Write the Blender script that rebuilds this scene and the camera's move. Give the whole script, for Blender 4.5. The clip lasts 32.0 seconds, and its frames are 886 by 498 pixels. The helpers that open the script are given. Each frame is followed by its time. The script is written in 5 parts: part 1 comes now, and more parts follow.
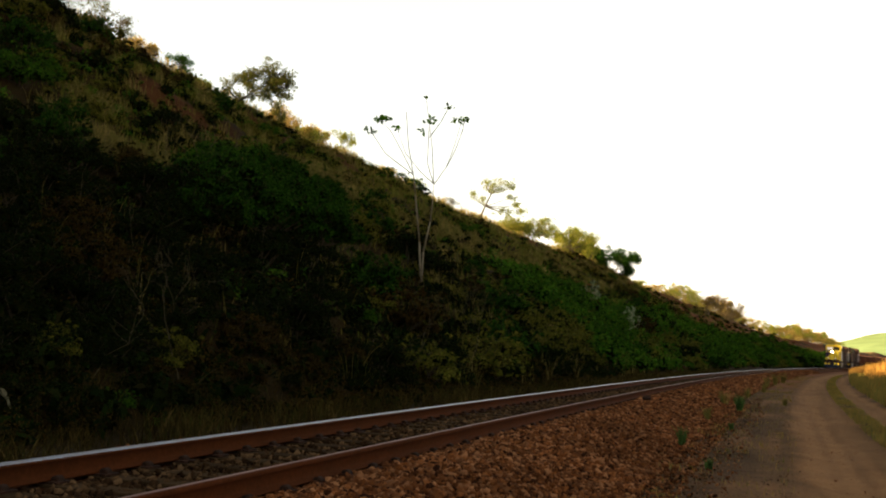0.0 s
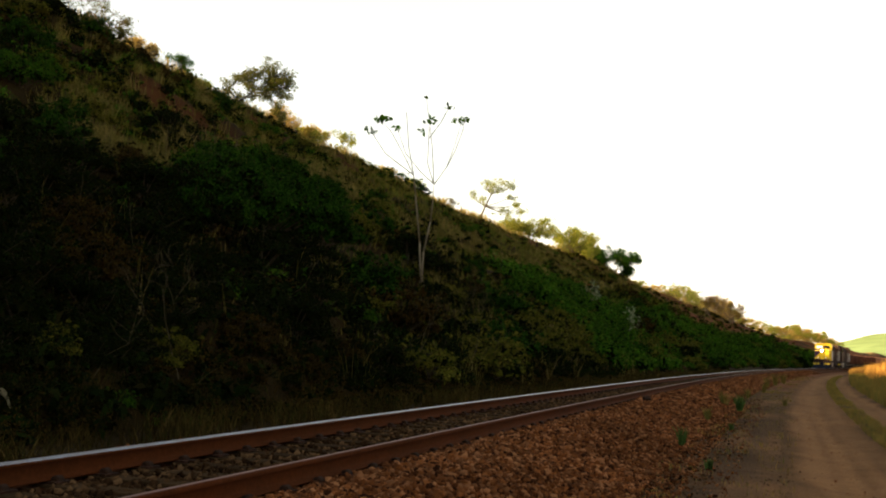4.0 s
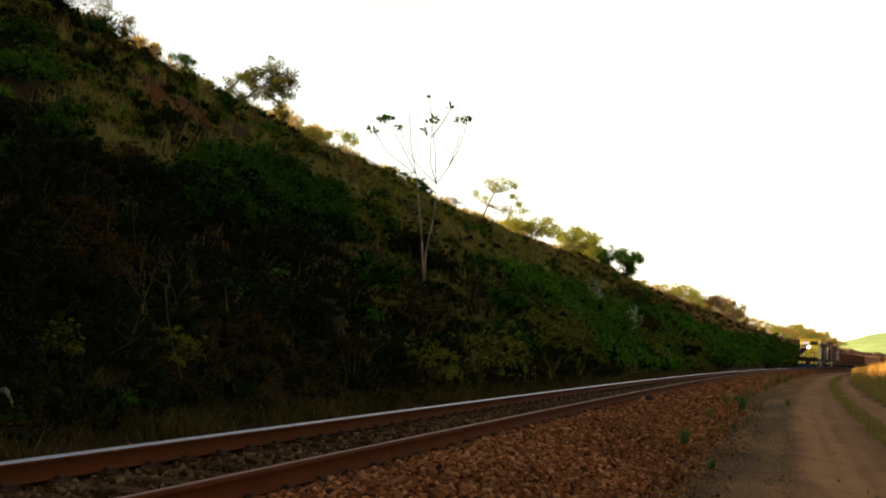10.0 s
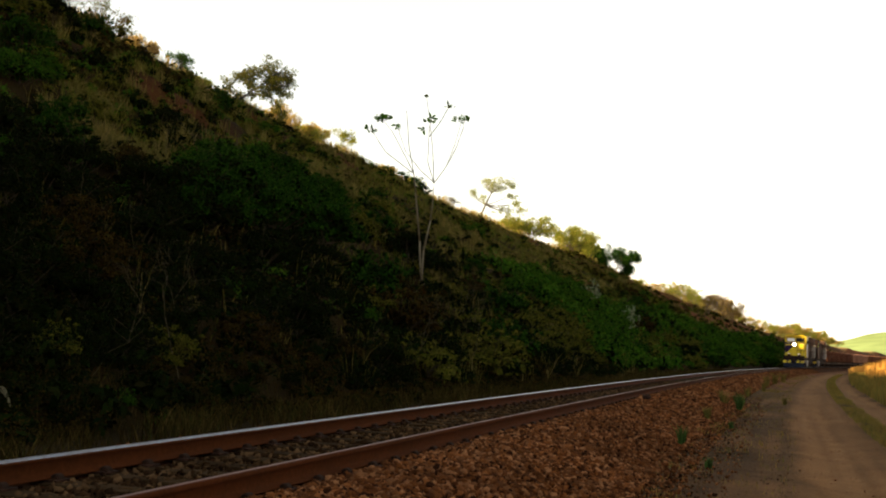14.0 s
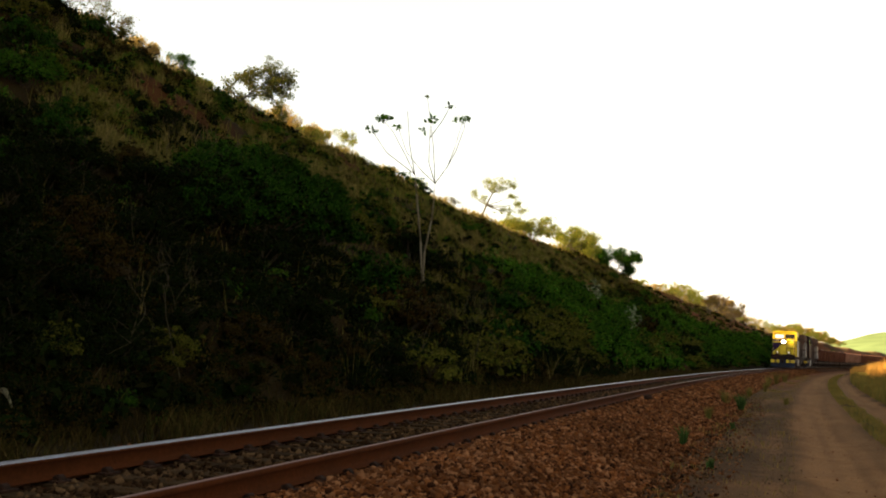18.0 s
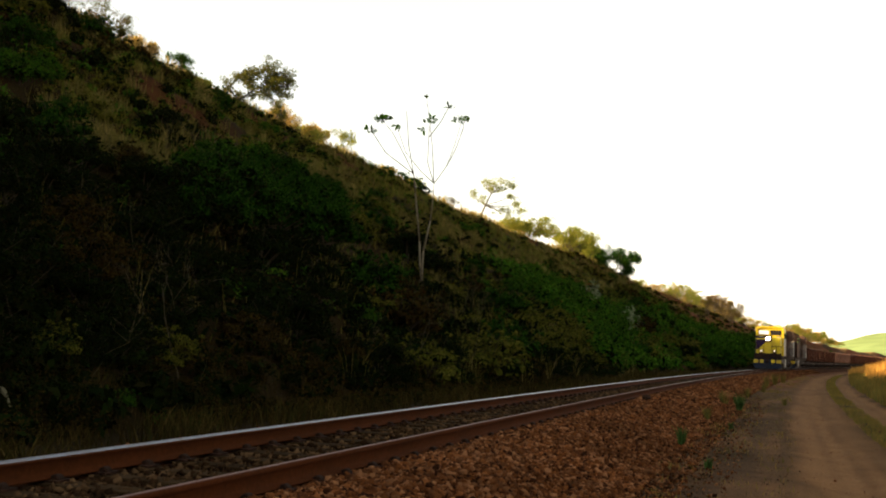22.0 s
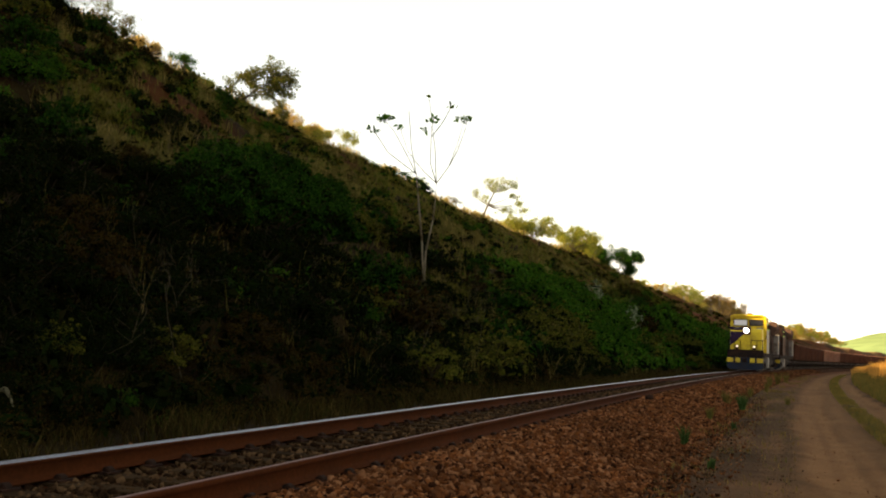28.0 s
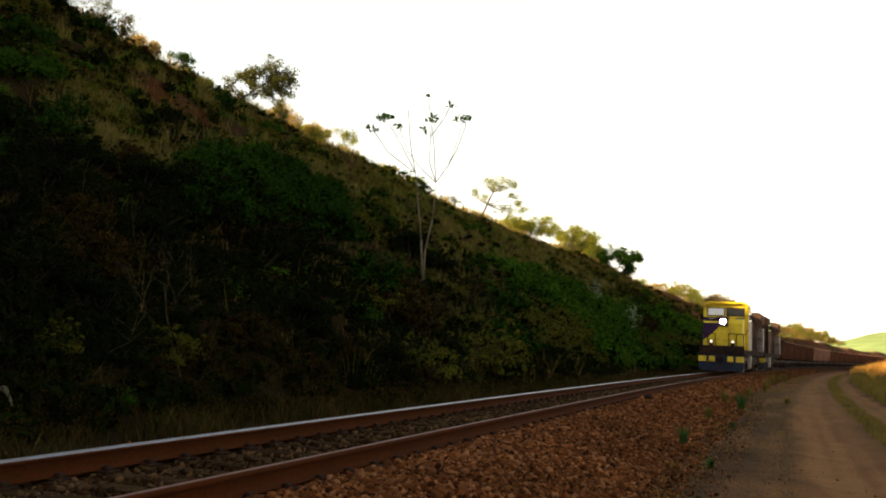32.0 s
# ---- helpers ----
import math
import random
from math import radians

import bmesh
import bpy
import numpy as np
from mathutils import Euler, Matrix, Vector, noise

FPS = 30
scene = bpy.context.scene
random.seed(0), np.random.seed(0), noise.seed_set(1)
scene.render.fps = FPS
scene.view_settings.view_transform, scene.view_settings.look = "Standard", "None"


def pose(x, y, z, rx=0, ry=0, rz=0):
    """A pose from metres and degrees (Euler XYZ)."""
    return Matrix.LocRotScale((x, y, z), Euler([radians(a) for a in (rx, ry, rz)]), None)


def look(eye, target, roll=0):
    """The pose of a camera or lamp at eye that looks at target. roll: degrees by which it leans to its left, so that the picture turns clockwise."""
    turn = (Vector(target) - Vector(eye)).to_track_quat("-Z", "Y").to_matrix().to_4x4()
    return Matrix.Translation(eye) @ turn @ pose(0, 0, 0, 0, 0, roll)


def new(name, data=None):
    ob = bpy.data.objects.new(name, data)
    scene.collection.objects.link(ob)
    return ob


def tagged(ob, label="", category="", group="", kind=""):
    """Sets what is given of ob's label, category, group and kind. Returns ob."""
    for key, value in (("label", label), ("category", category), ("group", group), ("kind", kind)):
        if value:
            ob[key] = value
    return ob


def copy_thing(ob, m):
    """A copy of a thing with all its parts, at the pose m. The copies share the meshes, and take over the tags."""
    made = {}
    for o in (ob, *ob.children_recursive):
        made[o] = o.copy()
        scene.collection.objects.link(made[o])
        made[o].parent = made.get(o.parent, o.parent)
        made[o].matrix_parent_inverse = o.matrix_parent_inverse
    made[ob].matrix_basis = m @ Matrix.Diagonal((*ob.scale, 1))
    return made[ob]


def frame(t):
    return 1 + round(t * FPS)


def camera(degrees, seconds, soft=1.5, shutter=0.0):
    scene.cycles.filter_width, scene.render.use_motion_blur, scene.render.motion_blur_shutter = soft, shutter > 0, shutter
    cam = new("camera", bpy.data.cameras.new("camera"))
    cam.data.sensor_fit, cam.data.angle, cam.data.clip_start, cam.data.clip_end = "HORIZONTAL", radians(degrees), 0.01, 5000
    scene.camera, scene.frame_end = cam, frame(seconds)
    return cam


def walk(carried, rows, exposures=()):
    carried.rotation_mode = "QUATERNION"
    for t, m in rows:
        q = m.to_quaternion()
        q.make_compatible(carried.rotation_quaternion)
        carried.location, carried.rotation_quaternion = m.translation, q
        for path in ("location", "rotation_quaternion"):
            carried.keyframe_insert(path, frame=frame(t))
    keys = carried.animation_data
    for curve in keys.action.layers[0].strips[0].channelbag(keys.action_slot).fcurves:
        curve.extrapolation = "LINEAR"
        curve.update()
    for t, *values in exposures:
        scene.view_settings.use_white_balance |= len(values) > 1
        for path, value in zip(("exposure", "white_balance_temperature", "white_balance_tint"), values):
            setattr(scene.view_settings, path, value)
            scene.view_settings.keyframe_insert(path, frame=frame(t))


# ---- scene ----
from itertools import product

# ---- camera: on a tripod beside the line, trembling a little in the wind ----
EYE = (0.0, 0.0, 1.496)
cam = camera(50.34, 32.0, soft=2.0)
SHAKE = (
    (0, 0.101, 6.037, 2.169), (0.5, -0.009, 5.964, 2.309), (1, 0.048, 6.031, 2.177), (1.5, -0.032, 5.952, 2.265), (2, 0.109, 6.010, 2.291),
    (2.5, 0.114, 6.058, 2.169), (3, -0.031, 5.958, 2.287), (3.5, 0.101, 6.051, 2.169), (5.5, 0.012, 6.010, 2.338), (6, 0.077, 6.011, 2.210),
    (6.5, -0.016, 6.024, 2.202), (7, 0.118, 6.024, 2.234), (7.5, -0.008, 5.972, 2.223), (8, 0.145, 6.045, 2.128), (8.5, -0.032, 5.971, 2.264),
    (9, 0.026, 5.984, 2.350), (9.5, 0.104, 6.017, 2.223), (10, -0.053, 5.991, 2.232), (10.5, 0.107, 6.003, 2.269), (11, -0.053, 5.971, 2.244),
    (11.5, 0.056, 5.991, 2.296), (12, 0.104, 6.017, 2.223), (12.5, -0.039, 5.932, 2.259), (13, 0.166, 6.055, 2.359), (13.5, -0.000, 5.971, 2.244),
    (14, 0.093, 5.959, 2.251), (14.5, 0.017, 5.978, 2.309), (16.5, 0.065, 5.965, 2.262), (17, -0.041, 6.001, 2.231), (17.5, 0.095, 5.994, 2.251),
    (18, 0.027, 5.986, 2.168), (18.5, 0.107, 5.999, 2.278), (19, 0.113, 6.034, 2.116), (19.5, -0.059, 5.972, 2.225), (20, 0.089, 5.953, 2.263),
    (20.5, -0.013, 6.025, 2.211), (21, 0.106, 5.995, 2.238), (21.5, -0.000, 5.971, 2.244), (22, 0.101, 5.988, 2.272), (22.5, 0.055, 5.987, 2.145),
    (23, -0.000, 5.971, 2.244), (23.5, 0.118, 6.042, 2.086), (24, 0.007, 5.959, 2.272), (24.5, 0.156, 5.998, 2.163), (25, 0.001, 5.982, 2.277),
    (25.5, 0.072, 5.959, 2.272), (27.5, 0.110, 6.002, 2.199), (28, -0.053, 5.971, 2.244), (28.5, -0.051, 5.952, 2.295), (29, -0.050, 5.934, 2.322),
    (29.5, 0.071, 5.936, 2.268), (30, 0.120, 6.004, 2.308), (30.5, 0.143, 5.982, 2.121), (31, 0.125, 6.040, 2.122), (31.5, -0.059, 5.972, 2.225),
    (32, -0.004, 5.929, 2.285),
)


def aim(pan, tilt, lean):
    a, b = radians(pan), radians(tilt)
    way = Vector((math.sin(a) * math.cos(b), math.cos(a) * math.cos(b), math.sin(b)))
    return look(EYE, Vector(EYE) + way * 10, lean)


walk(cam, [(t, aim(pan, tilt, lean)) for t, pan, tilt, lean in SHAKE], exposures=((0, 1.95, 6950, 10), (32, 1.95, 6950, 10)))

# ---- light: low evening sun from behind the cutting ----
SUN_TO = Vector((-0.981, -0.2, 0.0)).normalized()
SUN_UP = radians(18.6)
world = bpy.data.worlds.new("sky")
scene.world = world
world.use_nodes = True
wt = world.node_tree
sky = wt.nodes.new("ShaderNodeTexSky")
sky.sky_type, sky.sun_disc = "NISHITA", False
sky.sun_elevation, sky.sun_rotation = SUN_UP, math.atan2(SUN_TO.x, SUN_TO.y)
sky.air_density, sky.dust_density, sky.ozone_density = 2.0, 0.3, 1.0
pale = wt.nodes.new("ShaderNodeHueSaturation")
pale.inputs["Saturation"].default_value = 0.3
wt.links.new(sky.outputs[0], pale.inputs["Color"])
wt.links.new(pale.outputs[0], wt.nodes["Background"].inputs["Color"])
wt.nodes["Background"].inputs["Strength"].default_value = 0.089

lamp = bpy.data.lights.new("sun", "SUN")
lamp.energy, lamp.angle, lamp.color = 5.0, radians(0.6), (1.0, 0.74, 0.42)
sun = new("sun", lamp)
way = SUN_TO * math.cos(SUN_UP) + Vector((0, 0, math.sin(SUN_UP)))
sun.matrix_world = look(way * 200, (0, 0, 0))

# ---- the line's plan: s runs along the track away from the camera, u to its left ----
OFF, A0, BEND = 4.444, 0.33663, 0.00077435
RADIUS = 1 / BEND
X0, Y0 = -OFF * math.cos(A0), OFF * math.sin(A0)
CX, CY = X0 + math.cos(A0) * RADIUS, Y0 - math.sin(A0) * RADIUS
RAIL_TOP, GAUGE = 0.55, 1.67


def on_line(s, u):
    """World x, y of a place s along and u to the left of the track."""
    a = A0 + BEND * np.asarray(s, float)
    r = RADIUS + np.asarray(u, float)
    return CX - r * np.cos(a), CY + r * np.sin(a)


def to_line(x, y):
    dx, dy = x - CX, y - CY
    return (np.arctan2(dy, -dx) - A0) * RADIUS, np.hypot(dx, dy) - RADIUS


LATTICE = np.random.RandomState(7).rand(256, 256)


def value_noise(x, y):
    x, y = np.asarray(x, float), np.asarray(y, float)
    i, j = np.floor(x).astype(int), np.floor(y).astype(int)
    fx, fy = x - i, y - j
    fx, fy = fx * fx * (3 - 2 * fx), fy * fy * (3 - 2 * fy)
    g = lambda a, b: LATTICE[a % 256, b % 256]
    return (g(i, j) * (1 - fx) + g(i + 1, j) * fx) * (1 - fy) + (g(i, j + 1) * (1 - fx) + g(i + 1, j + 1) * fx) * fy


RIDGE_U, TOE_U = 26.0, 4.8
# heights at s 10 and below are out of view, set to shape the shadow
RIDGE_S = (-160, -40, 10, 30, 40, 56, 75, 106, 130, 156, 209, 249, 290, 335, 420, 600)
RIDGE_Z = (9, 13.0, 14.5, 16.2, 15.5, 15.1, 14.7, 14.5, 14.5, 13.5, 12.2, 10.2, 8.6, 8.2, 7.0, 2.0)


def height(x, y):
    """The ground's height: cutting slope, verge, track bed, dirt road and the bank beyond it."""
    x, y = np.asarray(x, float), np.asarray(y, float)
    s, u = to_line(x, y)
    top = np.interp(s, RIDGE_S, RIDGE_Z)
    v = np.clip((u - TOE_U) / (RIDGE_U - TOE_U), 0, 1)
    rough = (value_noise(x / 5.5 + 40, y / 5.5) - 0.5) * 1.5 + (value_noise(x / 1.7, y / 1.7 + 9) - 0.5) * 0.55
    z = top * v ** 0.95 + rough * np.minimum(v * 4, 1) * np.clip(1.35 - v, 0.3, 1)
    z = z - np.clip(u - RIDGE_U, 0, 160) * 0.05
    step = lambda a, b: np.clip((u - a) / (b - a), 0, 1)
    z = z + 0.55 * np.exp(-((s - 31.5) / 5.5) ** 4) * (step(16.9, 17.8) - step(18.4, 21.5))
    z = np.where(u > 2.2, z + 0.06 * np.clip((u - 2.2) * 2, 0, 1), z)
    small = (value_noise(x / 0.8 + 3, y / 0.8) - 0.5) * 0.014 + (value_noise(x * 4, y * 4) - 0.5) * 0.006
    rut = np.exp(-((u + 5.35) / 0.45) ** 2) + np.exp(-((u + 7.35) / 0.42) ** 2)
    side = np.clip(-(u + 8.6) / 4.5, 0, 1)
    z = np.where(u < -2.4, z + small - 0.07 * rut + side * side * (3 - 2 * side) * (0.85 + 0.5 * (value_noise(x / 6, y / 6) - 0.5)), z)
    far = np.clip((np.hypot(x, y) - 450) / 400, 0, 1)
    return z * (1 - far)


def bare(s, u, x, y):
    """Strips of the slope where little grows: red earth under the crest."""
    w = (value_noise(x / 2.5 + 31, y / 2.5) - 0.5) * 2.2
    near = (s > 27.6) & (s < 37) & (np.abs(u + w * 0.3 - np.interp(s, (26, 29, 33, 37), (18.3, 17.6, 17.1, 17.0))) < 0.85)
    far = (s + w * 6 > 132) & (u + w > 14.5) & (u < RIDGE_U - 0.3)
    return near | far


# clearings of dry grass: along the line, up the slope, half-lengths
STRAW_SPOTS = ((21.7, 13.0, 1.0, 1.5), (42.5, 17.6, 3.2, 1.3), (24.0, 16.6, 1.2, 0.7), (60.0, 16.6, 7.0, 1.6), (76.0, 17.0, 8.0, 1.2), (107.0, 22.6, 9.0, 1.3))


def straw_band(s, u, x, y):
    """Where the upper slope carries dry grass alone."""
    w = (value_noise(x / 3.5 + 11, y / 3.5) - 0.5) * 5
    band = (s > 50) & (s < 140) & (u + w > 18.0)
    for a, b, along, up in STRAW_SPOTS:
        band = band | (((s - a) / along) ** 2 + ((u - b + w * 0.15) / up) ** 2 < 1)
    return band


# ---- building blocks ----
def mesh_np(name, verts, faces, mats, smooth=False, index=None):
    """A mesh from numpy arrays; faces is n x 3 or n x 4."""
    me = bpy.data.meshes.new(name)
    verts, faces = np.asarray(verts, np.float32), np.asarray(faces, np.int32)
    n, k = faces.shape
    me.vertices.add(len(verts))
    me.vertices.foreach_set("co", verts.ravel())
    me.loops.add(n * k)
    me.loops.foreach_set("vertex_index", faces.ravel())
    me.polygons.add(n)
    me.polygons.foreach_set("loop_start", np.arange(n, dtype=np.int32) * k)
    if smooth:
        me.polygons.foreach_set("use_smooth", np.ones(n, bool))
    for m in mats if isinstance(mats, (list, tuple)) else [mats]:
        me.materials.append(m)
    if index is not None:
        me.polygons.foreach_set("material_index", np.asarray(index, np.int32))
    me.update(calc_edges=True)
    return me


def finish(bm, name, mat, smooth=False, bevel=0.0):
    if bevel:
        bmesh.ops.bevel(bm, geom=list(bm.edges), offset=bevel, segments=2, profile=0.6, affect="EDGES", clamp_overlap=True)
    bmesh.ops.recalc_face_normals(bm, faces=bm.faces)
    me = bpy.data.meshes.new(name)
    bm.to_mesh(me)
    bm.free()
    if smooth:
        me.polygons.foreach_set("use_smooth", np.ones(len(me.polygons), bool))
    me.materials.append(mat)
    return me


def part(name, data, material, parent, label="", bevel=0.0, smooth=False, at=None):
    """One mesh object under a thing or a part."""
    me = finish(data, name, material, smooth, bevel) if isinstance(data, bmesh.types.BMesh) else data
    ob = new(name, me)
    ob.parent = parent
    if at is not None:
        ob.matrix_basis = at
    return tagged(ob, label) if label else ob


def box(bm, x0, x1, y0, y1, z0, z1):
    vs = [bm.verts.new(c) for c in product((x0, x1), (y0, y1), (z0, z1))]
    for q in ((0, 1, 3, 2), (4, 6, 7, 5), (0, 4, 5, 1), (2, 3, 7, 6), (0, 2, 6, 4), (1, 5, 7, 3)):
        bm.faces.new([vs[i] for i in q])
    return bm


def boxes(*spans):
    bm = bmesh.new()
    for span in spans:
        box(bm, *span)
    return bm


def prism(profile, lo, hi, axis="x"):
    """A profile of (a, b) pairs pulled along an axis: x takes (y, z), y takes (x, z)."""
    bm = bmesh.new()
    ends = []
    for w in (lo, hi):
        ends.append([bm.verts.new((w, a, b) if axis == "x" else (a, w, b) if axis == "y" else (a, b, w)) for a, b in profile])
    n = len(profile)
    for i in range(n):
        bm.faces.new((ends[0][i], ends[0][(i + 1) % n], ends[1][(i + 1) % n], ends[1][i]))
    bm.faces.new(ends[0])
    bm.faces.new(list(reversed(ends[1])))
    return bm


def rod(bm, a, b, r0, r1=None, n=7):
    a, b = Vector(a), Vector(b)
    r1 = r0 if r1 is None else r1
    q = (b - a).to_track_quat("Z", "Y")
    rings = []
    for c, r in ((a, r0), (b, r1)):
        rings.append([bm.verts.new(c + q @ Vector((math.cos(k * math.tau / n) * r, math.sin(k * math.tau / n) * r, 0))) for k in range(n)])
    for k in range(n):
        bm.faces.new((rings[0][k], rings[0][(k + 1) % n], rings[1][(k + 1) % n], rings[1][k]))
    bm.faces.new(list(reversed(rings[0])))
    bm.faces.new(rings[1])
    return bm


def tube(bm, pts, radius, n=6):
    for a, b in zip(pts, pts[1:]):
        rod(bm, a, b, radius, radius, n)
    return bm


# ---- materials ----
def nodes_of(name):
    m = bpy.data.materials.new(name)
    m.use_nodes = True
    nt = m.node_tree
    return m, nt, nt.nodes["Principled BSDF"]


def ramp(nt, value, *stops):
    r = nt.nodes.new("ShaderNodeValToRGB")
    r.color_ramp.elements.remove(r.color_ramp.elements[1])
    for i, (at, c) in enumerate(stops):
        e = r.color_ramp.elements[0] if i == 0 else r.color_ramp.elements.new(at)
        e.position, e.color = at, (*c, 1)
    nt.links.new(value, r.inputs[0])
    return r.outputs[0]


def noise_of(nt, scale, detail=4, rough=0.6, kind="Object"):
    co = nt.nodes.new("ShaderNodeTexCoord")
    n = nt.nodes.new("ShaderNodeTexNoise")
    n.inputs["Scale"].default_value, n.inputs["Detail"].default_value, n.inputs["Roughness"].default_value = scale, detail, rough
    nt.links.new(co.outputs[kind], n.inputs["Vector"])
    return n.outputs["Fac"]


def blend(nt, fac, a, b, mode="MIX"):
    m = nt.nodes.new("ShaderNodeMix")
    m.data_type, m.blend_type = "RGBA", mode
    for socket, v in ((m.inputs[0], fac), (m.inputs[6], a), (m.inputs[7], b)):
        if isinstance(v, bpy.types.NodeSocket):
            nt.links.new(v, socket)
        else:
            socket.default_value = v if isinstance(v, float) else (*v, 1)
    return m.outputs[2]


def bumped(nt, p, fac, strength, distance):
    b = nt.nodes.new("ShaderNodeBump")
    b.inputs["Strength"].default_value, b.inputs["Distance"].default_value = strength, distance
    nt.links.new(fac, b.inputs["Height"])
    nt.links.new(b.outputs[0], p.inputs["Normal"])


def worn(name, base, dirt, rough=0.6, metal=0.0, scale=3.0, amount=0.5, fine=40.0, relief=0.003, gloss=0.08):
    """A surface of one colour with dirt in patches and fine grain."""
    m, nt, p = nodes_of(name)
    big = noise_of(nt, scale, 5, 0.65)
    tiny = noise_of(nt, fine, 3, 0.6)
    mask = ramp(nt, big, (0.62 - amount * 0.4, (0, 0, 0)), (0.72, (1, 1, 1)))
    c = blend(nt, mask, base, dirt)
    g = ramp(nt, tiny, (0.3, (0.78, 0.78, 0.78)), (0.7, (1.15, 1.15, 1.15)))
    nt.links.new(blend(nt, 1.0, c, g, "MULTIPLY"), p.inputs["Base Color"])
    p.inputs["Roughness"].default_value, p.inputs["Metallic"].default_value = rough, metal
    p.inputs["Specular IOR Level"].default_value = gloss
    bumped(nt, p, tiny, 0.5, relief)
    return m


def varied(name, colours, rough=0.9, per="island", scale=1.5, glow=0.0, thin=0.0):
    """Colours drawn per island or per object, with soft patches; thin lets light through, as leaves do."""
    m, nt, p = nodes_of(name)
    if per == "island":
        g = nt.nodes.new("ShaderNodeNewGeometry")
        rnd = g.outputs["Random Per Island"]
    else:
        g = nt.nodes.new("ShaderNodeObjectInfo")
        rnd = g.outputs["Random"]
    n = len(colours)
    c = ramp(nt, rnd, *[((i + 0.5) / n, col) for i, col in enumerate(colours)])
    patch = ramp(nt, noise_of(nt, scale, 3), (0.3, (0.65, 0.65, 0.65)), (0.7, (1.25, 1.25, 1.25)))
    c = blend(nt, 1.0, c, patch, "MULTIPLY")
    nt.links.new(c, p.inputs["Base Color"])
    p.inputs["Roughness"].default_value = rough
    p.inputs["Specular IOR Level"].default_value = 0.008
    if thin:
        t = nt.nodes.new("ShaderNodeBsdfTranslucent")
        nt.links.new(c, t.inputs["Color"])
        mix = nt.nodes.new("ShaderNodeMixShader")
        mix.inputs[0].default_value = thin
        nt.links.new(p.outputs[0], mix.inputs[1])
        nt.links.new(t.outputs[0], mix.inputs[2])
        nt.links.new(mix.outputs[0], nt.nodes["Material Output"].inputs["Surface"])
    return m


def lit(name, colour, strength):
    m, nt, p = nodes_of(name)
    p.inputs["Base Color"].default_value = (*colour, 1)
    p.inputs["Emission Color"].default_value = (*colour, 1)
    p.inputs["Emission Strength"].default_value = strength
    return m


def ground_material():
    m, nt, p = nodes_of("ground")

    def mask(name):
        a = nt.nodes.new("ShaderNodeAttribute")
        a.attribute_name = name
        return a.outputs["Fac"]
    big, mid, tiny = noise_of(nt, 0.25, 5), noise_of(nt, 1.6, 6, 0.7), noise_of(nt, 22, 4, 0.7)
    # slope ground kept near black: the cutting's shade is put into this ramp
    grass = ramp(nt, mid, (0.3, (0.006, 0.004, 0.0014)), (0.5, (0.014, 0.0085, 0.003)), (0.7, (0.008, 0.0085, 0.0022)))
    soil = ramp(nt, mid, (0.3, (0.05, 0.016, 0.006)), (0.7, (0.1, 0.033, 0.012)))
    dirt = ramp(nt, mid, (0.25, (0.108, 0.052, 0.021)), (0.6, (0.142, 0.07, 0.029)), (0.8, (0.165, 0.086, 0.038)))
    grit = ramp(nt, mid, (0.3, (0.027, 0.0145, 0.0082)), (0.5, (0.05, 0.0265, 0.0135)), (0.7, (0.076, 0.039, 0.0175)))
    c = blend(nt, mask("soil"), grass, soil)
    c = blend(nt, mask("grit"), c, grit)
    c = blend(nt, mask("road"), c, dirt)
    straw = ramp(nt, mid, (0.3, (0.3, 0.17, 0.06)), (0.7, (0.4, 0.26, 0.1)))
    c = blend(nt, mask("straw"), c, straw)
    g = ramp(nt, tiny, (0.3, (0.7, 0.7, 0.7)), (0.7, (1.2, 1.2, 1.2)))
    c = blend(nt, 1.0, c, g, "MULTIPLY")
    g2 = ramp(nt, big, (0.35, (0.85, 0.85, 0.85)), (0.65, (1.12, 1.12, 1.12)))
    nt.links.new(blend(nt, 1.0, c, g2, "MULTIPLY"), p.inputs["Base Color"])
    p.inputs["Roughness"].default_value = 0.95
    p.inputs["Specular IOR Level"].default_value = 0.02
    bumped(nt, p, tiny, 0.7, 0.03)
    return m


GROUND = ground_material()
STONE = varied("ballast_stone", ((0.016, 0.006, 0.003), (0.08, 0.026, 0.008), (0.034, 0.013, 0.006), (0.13, 0.046, 0.0155), (0.056, 0.022, 0.0095), (0.175, 0.077, 0.034)), 0.97, scale=0.5)
GRIME = varied("grimy_stone", ((0.011, 0.0058, 0.003), (0.021, 0.0105, 0.005), (0.034, 0.018, 0.008), (0.075, 0.042, 0.02)), 0.97, scale=0.5)
BANK = varied("bank_grass", ((0.14, 0.09, 0.022), (0.22, 0.14, 0.036), (0.1, 0.088, 0.02), (0.095, 0.09, 0.024)), 0.9, scale=0.4, thin=0.25)
TWIG = worn("dark_twig", (0.03, 0.026, 0.024), (0.05, 0.04, 0.03), 0.95)
# bed darker than its stones, painting in the shade of their gaps
BED = worn("ballast_gap_shade", (0.036, 0.012, 0.004), (0.02, 0.007, 0.003), 0.95, scale=2, fine=18, relief=0.03, gloss=0.01)
RUST = worn("rail_rust", (0.041, 0.0112, 0.0032), (0.028, 0.0086, 0.0028), 0.85, 0.0, 1.2, 0.5, 30, gloss=0.02)
POLISH = worn("rail_head", (0.15, 0.16, 0.19), (0.12, 0.1, 0.1), 0.4, 0.8, 6, 0.4, 60, 0.0005)
TREAD = worn("rail_tread", (0.11, 0.055, 0.045), (0.07, 0.03, 0.022), 0.55, 0.3, 4, 0.5, 40, 0.0008)
